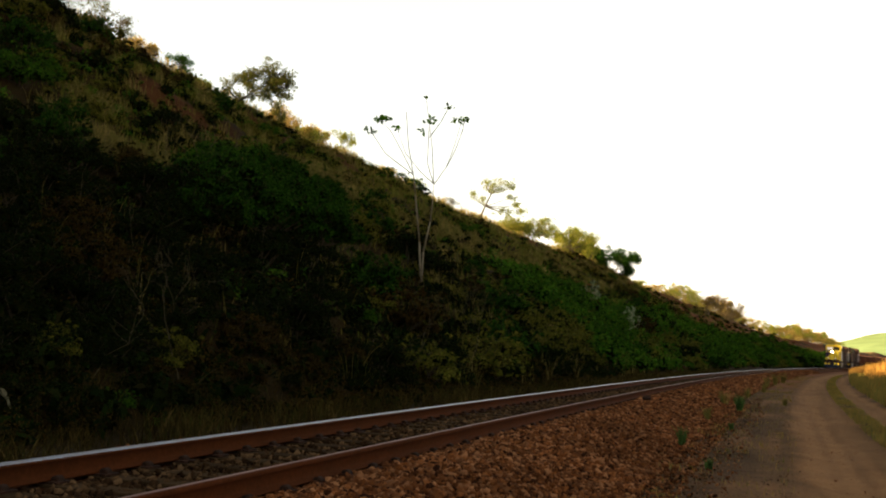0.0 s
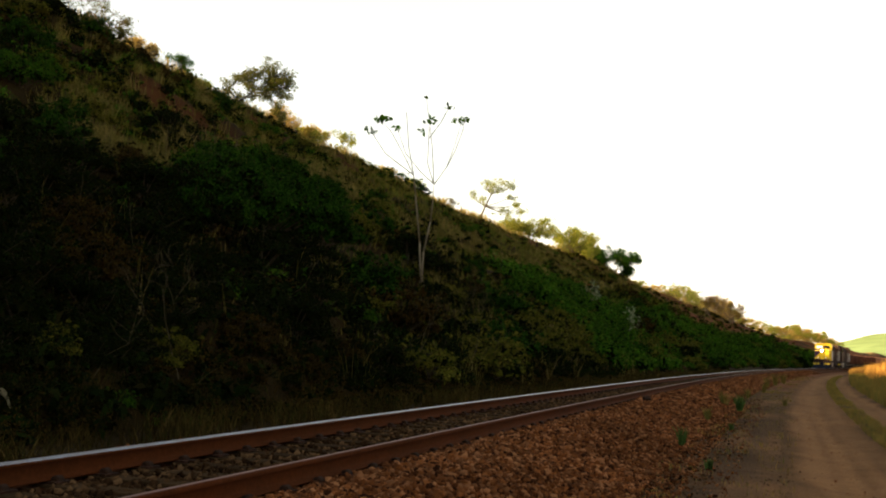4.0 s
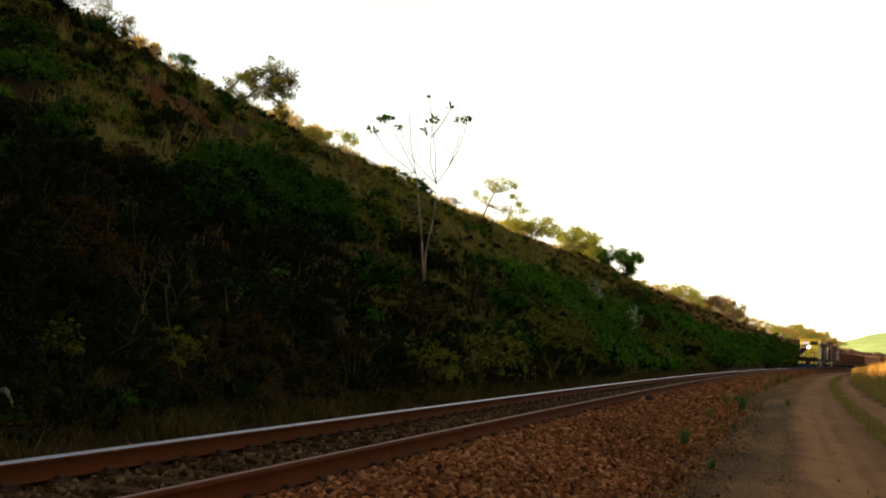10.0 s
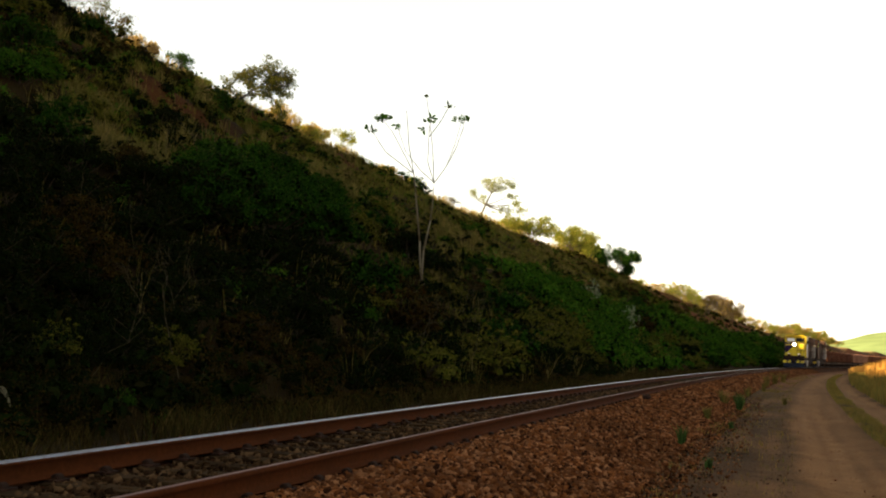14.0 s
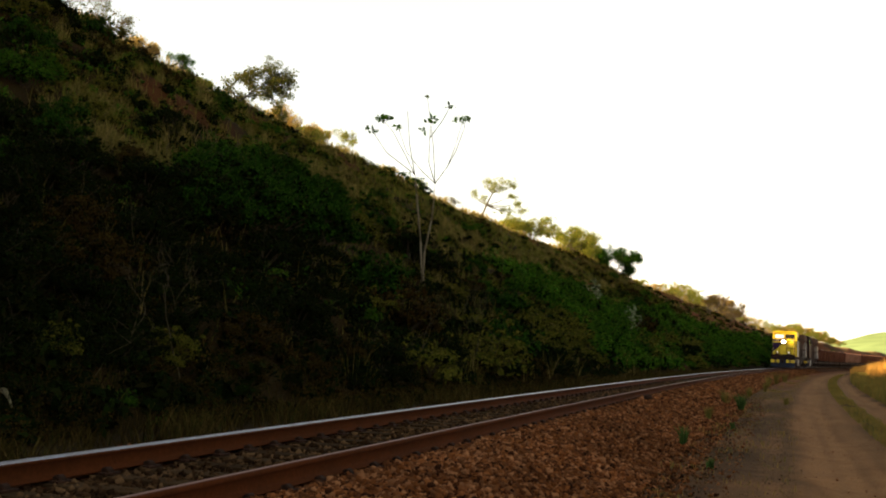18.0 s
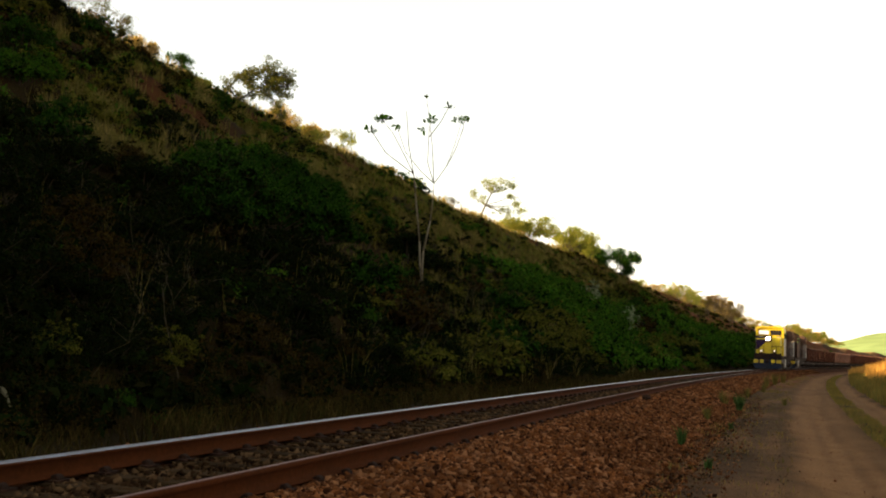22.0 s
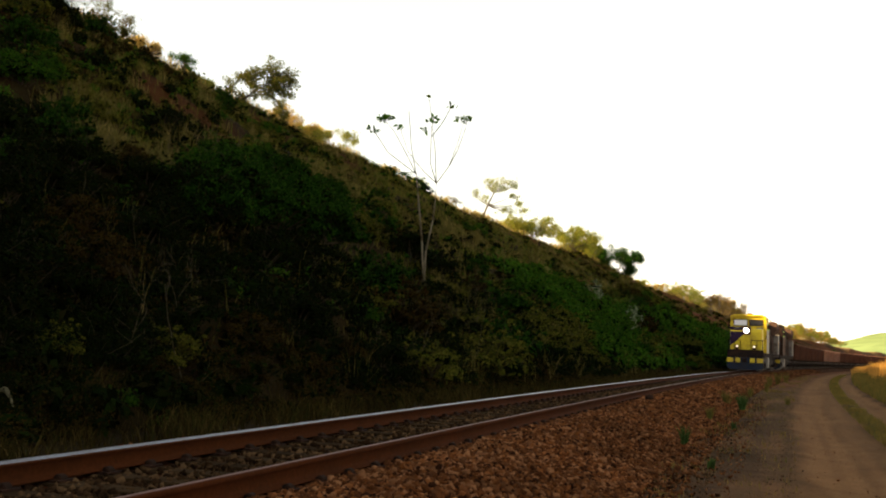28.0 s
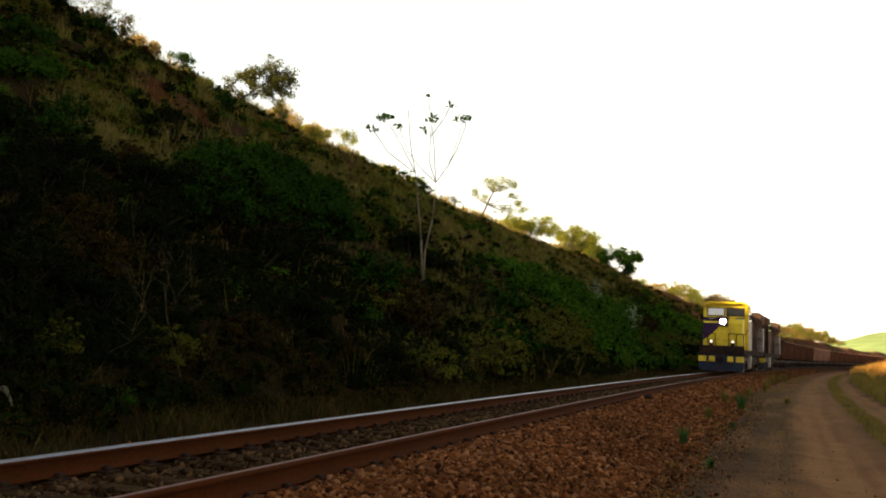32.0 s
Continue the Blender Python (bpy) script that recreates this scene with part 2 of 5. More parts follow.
TIMBER = varied("sleeper_wood", ((0.018, 0.0105, 0.0052), (0.03, 0.018, 0.009), (0.024, 0.0145, 0.0072)), 0.95, per="object", scale=5)
CLIP = worn("clip_steel", (0.013, 0.008, 0.006), (0.03, 0.013, 0.008), 0.85, 0.0, 8, gloss=0.03)
# far below a leaf's own tone: the slope's deep shade is in this colour
LEAF_SHADED = varied("leaf_shaded", ((0.002, 0.0038, 0.001), (0.0035, 0.007, 0.0016), (0.006, 0.011, 0.002), (0.0085, 0.008, 0.0024)), 0.95, scale=0.35, thin=0.1)
LEAF_MID = varied("leaf_mid", ((0.014, 0.05, 0.0035), (0.023, 0.071, 0.005), (0.038, 0.076, 0.0075), (0.019, 0.042, 0.005)), 0.9, scale=0.35, thin=0.25)
LEAF_PALE = varied("leaf_pale", ((0.1, 0.12, 0.07), (0.2, 0.22, 0.15), (0.06, 0.09, 0.04)), 0.8, scale=0.5, thin=0.3)
LEAF_OLIVE = varied("leaf_olive", ((0.042, 0.046, 0.006), (0.07, 0.066, 0.01), (0.033, 0.044, 0.006), (0.098, 0.085, 0.015)), 0.9, scale=0.35, thin=0.25)
LEAF_DRY = varied("leaf_dry", ((0.07, 0.045, 0.015), (0.1, 0.07, 0.022), (0.05, 0.042, 0.014), (0.12, 0.085, 0.03)), 0.9, scale=0.35, thin=0.25)
# crest leaves raised above foliage tone, the low sun put into their colour
LEAF_RIDGE_LIT = varied("leaf_ridge_lit", ((0.17, 0.2, 0.025), (0.26, 0.26, 0.04), (0.29, 0.26, 0.05), (0.14, 0.17, 0.022)), 0.8, scale=0.5, thin=0.55)
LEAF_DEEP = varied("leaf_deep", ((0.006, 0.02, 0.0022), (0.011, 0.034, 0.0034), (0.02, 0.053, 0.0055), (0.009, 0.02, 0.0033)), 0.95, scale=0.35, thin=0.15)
LEAF_CROWN = varied("leaf_crown", ((0.055, 0.062, 0.012), (0.09, 0.09, 0.02), (0.12, 0.105, 0.026), (0.04, 0.052, 0.012)), 0.8, scale=0.5, thin=0.35)
STALK = varied("olive_stalks", ((0.07, 0.062, 0.015), (0.12, 0.092, 0.026), (0.046, 0.05, 0.012), (0.17, 0.125, 0.044)), 0.9, scale=0.3, thin=0.25)
# brown dry leaf colour cut down, with the slope's shade put in
LEAF_DRY_SHADED = varied("leaf_dry_shaded", ((0.014, 0.0075, 0.0022), (0.024, 0.014, 0.0036), (0.011, 0.0092, 0.0022), (0.035, 0.023, 0.0065)), 0.95, scale=0.6, thin=0.15)
# gold of the crest bushes brightened, sunlight included in the colour
LEAF_GOLD_LIT = varied("leaf_gold_lit", ((0.42, 0.28, 0.07), (0.5, 0.36, 0.1), (0.33, 0.25, 0.06), (0.26, 0.17, 0.06)), 0.85, scale=0.5, thin=0.6)
LEAF_STRAW = worn("dry_leaf", (0.22, 0.2, 0.13), (0.12, 0.1, 0.06), 0.9, 0, 6, 0.4, 40, 0.002, 0.02)
# verge straw far darker than dry straw, the shade put into its colour
STRAW_SHADED = varied("shaded_dry_grass", ((0.013, 0.0085, 0.0025), (0.026, 0.016, 0.0045), (0.015, 0.0125, 0.0034), (0.07, 0.045, 0.015), (0.016, 0.02, 0.0045)), 0.9, scale=0.4, thin=0.15)
WEED = varied("weed_leaf", ((0.034, 0.07, 0.016), (0.048, 0.09, 0.022), (0.028, 0.055, 0.014)), 0.8, scale=0.6, thin=0.25)
# dry grass pushed to orange, the evening sun put into its colour
STRAW_SUNLIT = varied("sunlit_dry_grass", ((0.42, 0.21, 0.05), (0.54, 0.28, 0.065), (0.34, 0.175, 0.042), (0.28, 0.17, 0.04)), 0.9, scale=0.4, thin=0.35)
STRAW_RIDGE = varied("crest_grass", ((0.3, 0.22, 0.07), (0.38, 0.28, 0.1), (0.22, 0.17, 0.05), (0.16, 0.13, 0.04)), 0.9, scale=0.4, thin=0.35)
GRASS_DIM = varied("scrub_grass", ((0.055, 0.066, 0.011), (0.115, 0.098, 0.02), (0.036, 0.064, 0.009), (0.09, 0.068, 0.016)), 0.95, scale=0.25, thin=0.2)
BARK_DIM = worn("dark_bark", (0.03, 0.023, 0.016), (0.018, 0.014, 0.01), 0.95, 0, 4, 0.5, 25, 0.01)
BARK = worn("bark", (0.11, 0.085, 0.06), (0.06, 0.045, 0.035), 0.95, 0, 4, 0.5, 25, 0.01)
BARK_STEM = worn("sapling_bark", (0.105, 0.088, 0.06), (0.055, 0.045, 0.03), 0.9, 0, 3, 0.5, 25, 0.006)
BARK_DEAD = worn("dead_bark", (0.062, 0.05, 0.032), (0.035, 0.027, 0.016), 0.95, 0, 3, 0.5, 25, 0.006)
BARK_PALE = worn("pale_bark", (0.14, 0.115, 0.08), (0.075, 0.06, 0.042), 0.9, 0, 3, 0.5, 25, 0.006)
# hill green made paler, distance haze and sun painted into it
FAR_HAZY_GREEN = varied("far_hazy_green", ((0.175, 0.235, 0.095),), 0.95, scale=0.012)

# ---- ground: one sheet, finer towards the camera ----
def make_ground():
    ang = np.radians(np.concatenate([np.linspace(-36, 40, 420), np.linspace(41.5, 322.5, 150)]))
    rad = np.concatenate([[0.0], np.geomspace(0.8, 6, 30), np.geomspace(6.2, 330, 300), np.geomspace(350, 4500, 26)])
    na, nr = len(ang), len(rad)
    r, a = np.meshgrid(rad, ang, indexing="ij")
    x, y = r * np.sin(a), r * np.cos(a)
    z = height(x, y)
    idx = np.arange(na * nr).reshape(nr, na)
    nxt = np.roll(idx, -1, axis=1)
    faces = np.stack([idx[:-1], idx[1:], nxt[1:], nxt[:-1]], -1).reshape(-1, 4)
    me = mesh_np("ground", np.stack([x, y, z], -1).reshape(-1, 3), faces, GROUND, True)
    me.validate()
    s, u = to_line(x.ravel(), y.ravel())
    n1 = value_noise(x.ravel() / 2.2, y.ravel() / 2.2)
    n2 = value_noise(x.ravel() / 7 + 5, y.ravel() / 7)
    n3 = value_noise(x.ravel() / 0.5, y.ravel() / 0.5)
    streak = value_noise(s / 11 + 7, u / 0.17)
    patch = value_noise(s / 3.5 + 3, u / 0.34 + 5)
    edge = (n3 - 0.5) * 0.2 + (n1 - 0.5) * 0.6 + (streak - 0.5) * 0.25
    road = np.maximum(np.clip(1.6 - np.abs(u + 5.3 + edge * 0.6) / 0.5, 0, 1), np.clip(1.35 - np.abs(u + 7.4 + edge * 0.8) / 0.55, 0, 1) * 0.9)
    road = np.maximum(road, 0.8 * np.clip(2.2 - np.abs(u + 6.5 + edge * 0.6) / 0.75, 0, 1))
    road = road * (1 - 0.85 * np.exp(-((u + 6.55 + edge * 0.3) / 0.3) ** 2))
    road = np.maximum(road, np.clip(1.3 - np.abs(u + 5.2) / 0.9, 0, 0.3) * np.clip(0.3 + n2, 0, 1))
    road = np.maximum(road, np.clip((n1 - 0.55) * 3, 0, 0.6) * (np.abs(u + 4.2) < 0.9))
    margin = np.clip(1.6 - np.abs(u + 4.1) / 0.7, 0, 1)
    road = np.maximum(road, margin * np.clip(patch * 1.5 + n1 * 0.9 - 1.1, 0, 0.4))
    road = np.clip(road * (0.72 + 0.5 * streak), 0, 1)
    grit = np.clip(1.8 - np.abs(u + 3.7 + edge * 0.5) / 0.8, 0, 1) * np.clip(n1 * 1.4 + 0.3, 0, 1)
    v = (u - TOE_U) / (RIDGE_U - TOE_U)
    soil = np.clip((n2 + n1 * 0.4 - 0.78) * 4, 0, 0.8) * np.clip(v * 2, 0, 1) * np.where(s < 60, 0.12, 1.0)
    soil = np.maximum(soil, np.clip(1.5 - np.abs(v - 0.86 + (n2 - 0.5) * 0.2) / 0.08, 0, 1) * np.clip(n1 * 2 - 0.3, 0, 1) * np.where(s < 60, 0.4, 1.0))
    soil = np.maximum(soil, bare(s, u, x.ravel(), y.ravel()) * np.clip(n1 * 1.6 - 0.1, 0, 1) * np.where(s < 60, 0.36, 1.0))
    red = np.clip(1.7 - np.abs(u + 3.2) / 1.3, 0, 1) * np.clip((s - 38) / 25, 0, 1)
    soil, grit, road = np.maximum(soil, red), grit * (1 - red), road * (1 - 0.55 * red)
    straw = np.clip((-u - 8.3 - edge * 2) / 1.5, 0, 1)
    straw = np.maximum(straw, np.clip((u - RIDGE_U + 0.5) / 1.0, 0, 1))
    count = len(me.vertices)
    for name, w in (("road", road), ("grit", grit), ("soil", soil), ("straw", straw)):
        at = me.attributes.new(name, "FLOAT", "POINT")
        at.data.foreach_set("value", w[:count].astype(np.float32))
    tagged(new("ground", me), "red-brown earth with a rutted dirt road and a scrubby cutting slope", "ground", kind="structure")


make_ground()


def sweep(name, profile, s_list, mats, pick=None, smooth=False, cap=True):
    """A closed profile of (u, z) carried along the track."""
    pr = np.array(profile, float)
    n, m = len(pr), len(s_list)
    s = np.repeat(np.asarray(s_list, float), n)
    x, y = on_line(s, np.tile(pr[:, 0], m))
    v = np.stack([x, y, np.tile(pr[:, 1], m)], -1)
    i = np.arange(m - 1)[:, None] * n + np.arange(n)[None]
    j = np.arange(m - 1)[:, None] * n + (np.arange(n)[None] + 1) % n
    f = np.stack([i, j, j + n, i + n], -1).reshape(-1, 4)
    index = np.tile(np.array(pick), m - 1) if pick is not None else None
    return mesh_np(name, v, f, mats, smooth, index)


S_LONG = np.concatenate([np.linspace(-60, 0, 13), np.linspace(1, 120, 180), np.linspace(122, 560, 150)])


def make_bed():
    pr = ((-3.05, -0.05), (-2.75, 0.05), (-1.75, 0.34), (-1.0, 0.352), (-0.62, 0.325), (0.62, 0.325), (1.0, 0.352), (1.75, 0.34), (2.55, 0.04), (2.9, -0.05))
    tagged(new("ballast_bed", sweep("ballast_bed", pr, S_LONG, BED, smooth=True)), "rust-red track bed of ore-stained crushed stone", "track bed", kind="structure")


make_bed()


def make_stones(name, label, mat, layers, seed):
    """Loose crushed stone over the shoulders and between the sleepers: far too many to count."""
    rng = np.random.RandomState(seed)
    iv = np.array(list(product((-1, 1), repeat=3)), float) * 0.68
    fi = np.array([(0, 1, 3), (0, 3, 2), (4, 6, 7), (4, 7, 5), (0, 4, 5), (0, 5, 1), (2, 3, 7), (2, 7, 6), (0, 2, 6), (0, 6, 4), (1, 5, 7), (1, 7, 3)])

    def layer(n, s_lo, s_hi, u_lo, u_hi, size, power=1.6):
        s = s_lo + (s_hi - s_lo) * rng.rand(n) ** power
        u = u_lo + (u_hi - u_lo) * rng.rand(n)
        return s, u, size * (0.55 + 0.9 * rng.rand(n) ** 2)
    sets = [layer(*row) for row in layers]
    s, u, r = (np.concatenate(k) for k in zip(*sets))
    x, y = on_line(s, u)
    prof = np.interp(u, (-3.05, -2.75, -1.75, -1.0, -0.62, 0.62, 1.0, 1.75, 2.55, 2.9), (-0.05, 0.05, 0.34, 0.352, 0.335, 0.335, 0.352, 0.34, 0.04, -0.05))
    z = np.maximum(prof, height(x, y)) + r * (0.2 + 0.35 * rng.rand(len(r)))
    n = len(s)
    sh = r[:, None] * (0.5 + 0.9 * rng.rand(n, 3))
    v = iv[None] * (0.55 + 0.75 * rng.rand(n, 8, 3)) * sh[:, None, :]
    q = rng.randn(n, 4)
    w, i, j, k = (q / np.linalg.norm(q, axis=1)[:, None]).T
    turn = np.stack([1 - 2 * (j * j + k * k), 2 * (i * j - w * k), 2 * (i * k + w * j), 2 * (i * j + w * k), 1 - 2 * (i * i + k * k), 2 * (j * k - w * i), 2 * (i * k - w * j), 2 * (j * k + w * i), 1 - 2 * (i * i + j * j)], -1).reshape(n, 3, 3)
    v = np.einsum("nab,nvb->nva", turn, v) + np.stack([x, y, z], -1)[:, None]
    f = (fi[None] + (np.arange(n) * 8)[:, None, None]).reshape(-1, 3)
    tagged(new(name, mesh_np(name, v.reshape(-1, 3), f, mat)), label, "ballast", kind="stuff")


make_stones("ballast_stones", "angular rust-brown ballast stones beside the rails", STONE, ((46000, 5, 30, -3.05, -0.95, 0.0285, 1.25), (20000, 25, 80, -3.0, -0.95, 0.042, 1.4), (9000, 55, 150, -3.2, -0.95, 0.05, 1.2), (2500, 4, 45, 0.95, 2.5, 0.036, 1.4), (2600, 5, 34, -3.45, -2.9, 0.024, 1.4), (1500, 5, 34, -4.0, -2.9, 0.018, 1.4), (700, 7, 40, -6.2, -3.1, 0.009, 1.3), (12000, -12, 5, -3.1, -0.95, 0.04, 1.0)), 3)
make_stones("road_grit", "dark gritty crumbs of soil and stone beside the dirt road", GRIME, ((7000, 6, 45, -4.7, -2.9, 0.006, 1.3), (1600, 6, 40, -3.7, -2.9, 0.018, 1.3)), 5)
make_stones("crib_stones", "grimy dark stones between the sleepers", GRIME, ((11000, 4, 45, -0.72, 0.72, 0.027, 1.5),), 4)


# ---- vegetation ----
def blades(x, y, z, tall, wide, rng, lean=0.35):
    """Grass blades: two-segment tapered strips."""
    n = len(x)
    a = rng.rand(n) * math.tau
    h = tall * (0.5 + 0.8 * rng.rand(n))
    w = wide * (0.6 + 0.8 * rng.rand(n))
    b = rng.rand(n) * math.tau
    lx, ly = np.cos(b) * h * lean * rng.rand(n), np.sin(b) * h * lean * rng.rand(n)
    wx, wy = np.cos(a) * w, np.sin(a) * w
    base = np.stack([x, y, z], -1)
    p = [base + np.stack([-wx, -wy, 0 * x - 0.03], -1), base + np.stack([wx, wy, 0 * x - 0.03], -1),
         base + np.stack([lx * 0.4 + wx * 0.7, ly * 0.4 + wy * 0.7, h * 0.6], -1), base + np.stack([lx * 0.4 - wx * 0.7, ly * 0.4 - wy * 0.7, h * 0.6], -1),
         base + np.stack([lx, ly, h], -1)]
    v = np.stack(p, 1).reshape(-1, 3)
    o = (np.arange(n) * 5)[:, None]
    f = np.concatenate([o + np.array([[0, 1, 2]]), o + np.array([[0, 2, 3]]), o + np.array([[3, 2, 4]])], 0)
    return v, f


def grass(name, label, n, s_span, u_span, tall, wide, mat, seed, clump=1.2, cut=0.4, power=1.0, lean=0.4, tufts=0):
    rng = np.random.RandomState(seed)
    if tufts:
        ts, tu = s_span[0] + (s_span[1] - s_span[0]) * rng.rand(tufts) ** power, u_span[0] + (u_span[1] - u_span[0]) * rng.rand(tufts)
        k = rng.randint(0, tufts, n)
        s, u = ts[k] + rng.randn(n) * 0.13, tu[k] + rng.randn(n) * 0.13
    else:
        s = s_span[0] + (s_span[1] - s_span[0]) * rng.rand(n) ** power
        u = u_span[0] + (u_span[1] - u_span[0]) * rng.rand(n)
    x, y = on_line(s, u)
    dens = value_noise(x / clump + seed, y / clump)
    keep = (dens > cut) & (~bare(s, u, x, y) | (rng.rand(len(s)) < 0.25))
    keep &= ~((s < 24) & (u > 6) & (u < 12.5)) | (rng.rand(len(s)) < 0.08)
    x, y, dens, s = x[keep], y[keep], dens[keep], s[keep]
    size = (0.5 + dens) * np.clip(s / 40, 0.8, 1.6)
    v, f = blades(x, y, height(x, y), tall * (0.5 + dens), wide * size, rng, lean)
    return tagged(new(name, mesh_np(name, v, f, mat)), label, "grass", kind="stuff")


grass("verge_grass", "dry grass growing along the foot of the cutting, coloured dark brown as shade", 36000, (3, 110), (2.5, 5.6), 0.31, 0.008, STRAW_SHADED, 11, 0.9, 0.2, 1.7, 1.0, tufts=1700)
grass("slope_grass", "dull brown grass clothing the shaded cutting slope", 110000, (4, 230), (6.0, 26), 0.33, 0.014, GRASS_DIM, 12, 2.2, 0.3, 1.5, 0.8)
grass("tall_slope_grass", "tufts of tall olive and straw grass standing among the scrub", 60000, (17, 130), (6.5, 24.5), 0.47, 0.011, STALK, 18, 2.6, 0.5, 1.5, 0.7, tufts=1100)
grass("foot_grass", "pale dry stalks rising from the thicket", 3000, (14, 70), (4.8, 9.5), 0.8, 0.007, STALK, 19, 1.6, 0.5, 1.5, 0.8, tufts=260)
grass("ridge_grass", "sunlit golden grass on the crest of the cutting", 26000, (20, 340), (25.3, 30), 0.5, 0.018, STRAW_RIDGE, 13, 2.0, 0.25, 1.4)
# gold colour laid where the sun reaches, olive bank grass where shade falls
grass("field_grass", "tall dry grass on the bank beyond the road, coloured gold for the sun", 74000, (84, 290), (-38, -9.4), 1.0, 0.02, STRAW_SUNLIT, 14, 3.0, 0.15, 1.3)
grass("golden_verge", "dry grass between the far road and the wagons, coloured gold for the sun", 26000, (128, 310), (-13, -7.4), 0.95, 0.022, STRAW_SUNLIT, 22, 3.0, 0.12, 1.2)
grass("roadside_grass", "low greenish grass between and beside the wheel ruts", 15000, (9, 130), (-6.85, -6.25), 0.1, 0.006, BANK, 15, 1.3, 0.3, 1.5)
grass("bank_grass", "dull green and straw grass edging the dirt road", 62000, (14, 200), (-15, -7.9), 0.42, 0.011, BANK, 16, 1.5, 0.25, 1.4)
grass("shoulder_grass", "sparse dry tufts at the edge of the track bed", 4500, (8, 110), (-4.6, -2.9), 0.075, 0.005, BANK, 17, 1.0, 0.35, 1.3, tufts=620)


def straw_patches():
    """Dry grass standing in the clearings."""
    rng = np.random.RandomState(27)
    ss, us = [], []
    for a, b, along, up in STRAW_SPOTS:
        n = int(1500 * min(along * up, 5) * (24 / max(a, 24)))
        d, q = rng.rand(n) * math.tau, np.sqrt(rng.rand(n)) * 1.1
        ss.append(a + np.cos(d) * q * along)
        us.append(b + np.sin(d) * q * up)
    s, u = np.concatenate(ss), np.concatenate(us)
    x, y = on_line(s, u)
    v, f = blades(x, y, height(x, y), 0.36 * (0.5 + value_noise(x / 0.6, y / 0.6)), 0.009 * np.clip(s / 24, 0.7, 2.2), rng, 0.8)
    tagged(new("straw_patches", mesh_np("straw_patches", v, f, STALK)), "dry straw-coloured grass in clearings on the slope", "grass", kind="stuff")


straw_patches()


def leaf_cloud(centres, spread, size, per, rng, flat=1.0):
    """Leaves scattered round centres: folded diamonds turned every way."""
    c = np.repeat(np.asarray(centres, float), per, 0)
    n = len(c)
    d = rng.randn(n, 3)
    d /= np.linalg.norm(d, axis=1)[:, None]
    c = c + d * (spread * rng.rand(n) ** 0.45)[:, None] * np.array([1, 1, flat])
    t = rng.randn(n, 3)
    t /= np.linalg.norm(t, axis=1)[:, None]
    b = np.cross(t, rng.randn(n, 3))
    b /= np.linalg.norm(b, axis=1)[:, None]
    nn = np.cross(t, b)
    L = (np.repeat(size, per) if np.ndim(size) else size) * (0.6 + 0.8 * rng.rand(n))
    L = L[:, None]
    v = np.stack([c - t * L, c + b * L * 0.42 + nn * L * 0.12, c + t * L, c - b * L * 0.42 + nn * L * 0.12], 1).reshape(-1, 3)
    return v, np.arange(n * 4).reshape(n, 4)


def limbs(rng, tall, wide, stems, depth=3, r0=0.06, lean=0.25, crook=0.3, bole=0.42):
    """A branching skeleton; returns the bmesh of the wood and the twig ends."""
    bm = bmesh.new()
    tips = []

    def grow(p, way, length, r, level):
        q = p
        for k in range(3):
            way = (way + Vector(rng.randn(3)) * crook * 0.35).normalized()
            e = q + way * length / 3
            rod(bm, q, e, r * (1 - 0.13 * k), r * (1 - 0.13 * (k + 1)), 6 if level < 2 else 4)
            q = e
            if level >= max(depth - 2, 1) and (k > 0 or level == depth):
                tips.append(q.copy())
        if level < depth:
            for _ in range(rng.randint(2, 4)):
                side = Vector((rng.randn() * wide, rng.randn() * wide, rng.randn() * 0.55 + 0.35)).normalized()
                grow(q, (way * 0.45 + side * 0.75).normalized(), length * (0.55 + 0.3 * rng.rand()), r * 0.58, level + 1)
    for _ in range(stems):
        a = rng.rand() * math.tau
        grow(Vector((0, 0, -0.15)), Vector((math.cos(a) * lean, math.sin(a) * lean, 1)).normalized(), tall * bole, r0, 0)
    return bm, [tuple(t) for t in tips]


def tree_model(name, seed, tall, wide, stems, leaf, leaf_mat, wood_mat, per, size, spread, depth=3, r0=0.07, flat=0.7, trim=0.0, bare=0.25, bole=0.42):
    """Trunk mesh and crown mesh scaled to a height and a spread."""
    rng = np.random.RandomState(seed)
    bm, tips = limbs(rng, 1.0, 1.0, stems, depth, r0 / tall, 0.3, 0.45, bole)
    t = np.array(tips)
    k = tall * 0.93 / max(t[:, 2].max(), 0.1)
    w = np.percentile(np.abs(t[:, :2] - t[:, :2].mean(0)), 96)
    kw = wide * 0.5 / max(w, 0.05)
    lim = wide * 0.56
    for v in bm.verts:
        v.co = Vector((min(max(v.co.x * kw, -lim), lim), min(max(v.co.y * kw, -lim), lim), v.co.z * k))
    wood = finish(bm, "trunk", wood_mat, True)
    t = np.clip(t * np.array([kw, kw, k]), (-lim, -lim, -9), (lim, lim, 99))
    if trim:
        t = t[rng.rand(len(t)) > trim]
    t = t[t[:, 2] > tall * bare]
    v, f = leaf_cloud(t, spread, size, per, rng, flat)
    return wood, mesh_np("crown", v, f, leaf_mat)


def plant(name, label, category, model, m, group="", names=("trunk", "crown")):
    root = new(name)
    root.matrix_basis = m
    root.empty_display_size = 0.2
    for n, me in zip(names, model):
        part(n, me, None, root)
    return tagged(root, label, category, group)


def put(s, u, rz=0.0, scale=1.0, sink=0.05):
    x, y = (float(k) for k in on_line(s, u))
    return Matrix.LocRotScale((x, y, float(height(x, y)) - sink), Euler((0, 0, rz)), (scale, scale, scale))


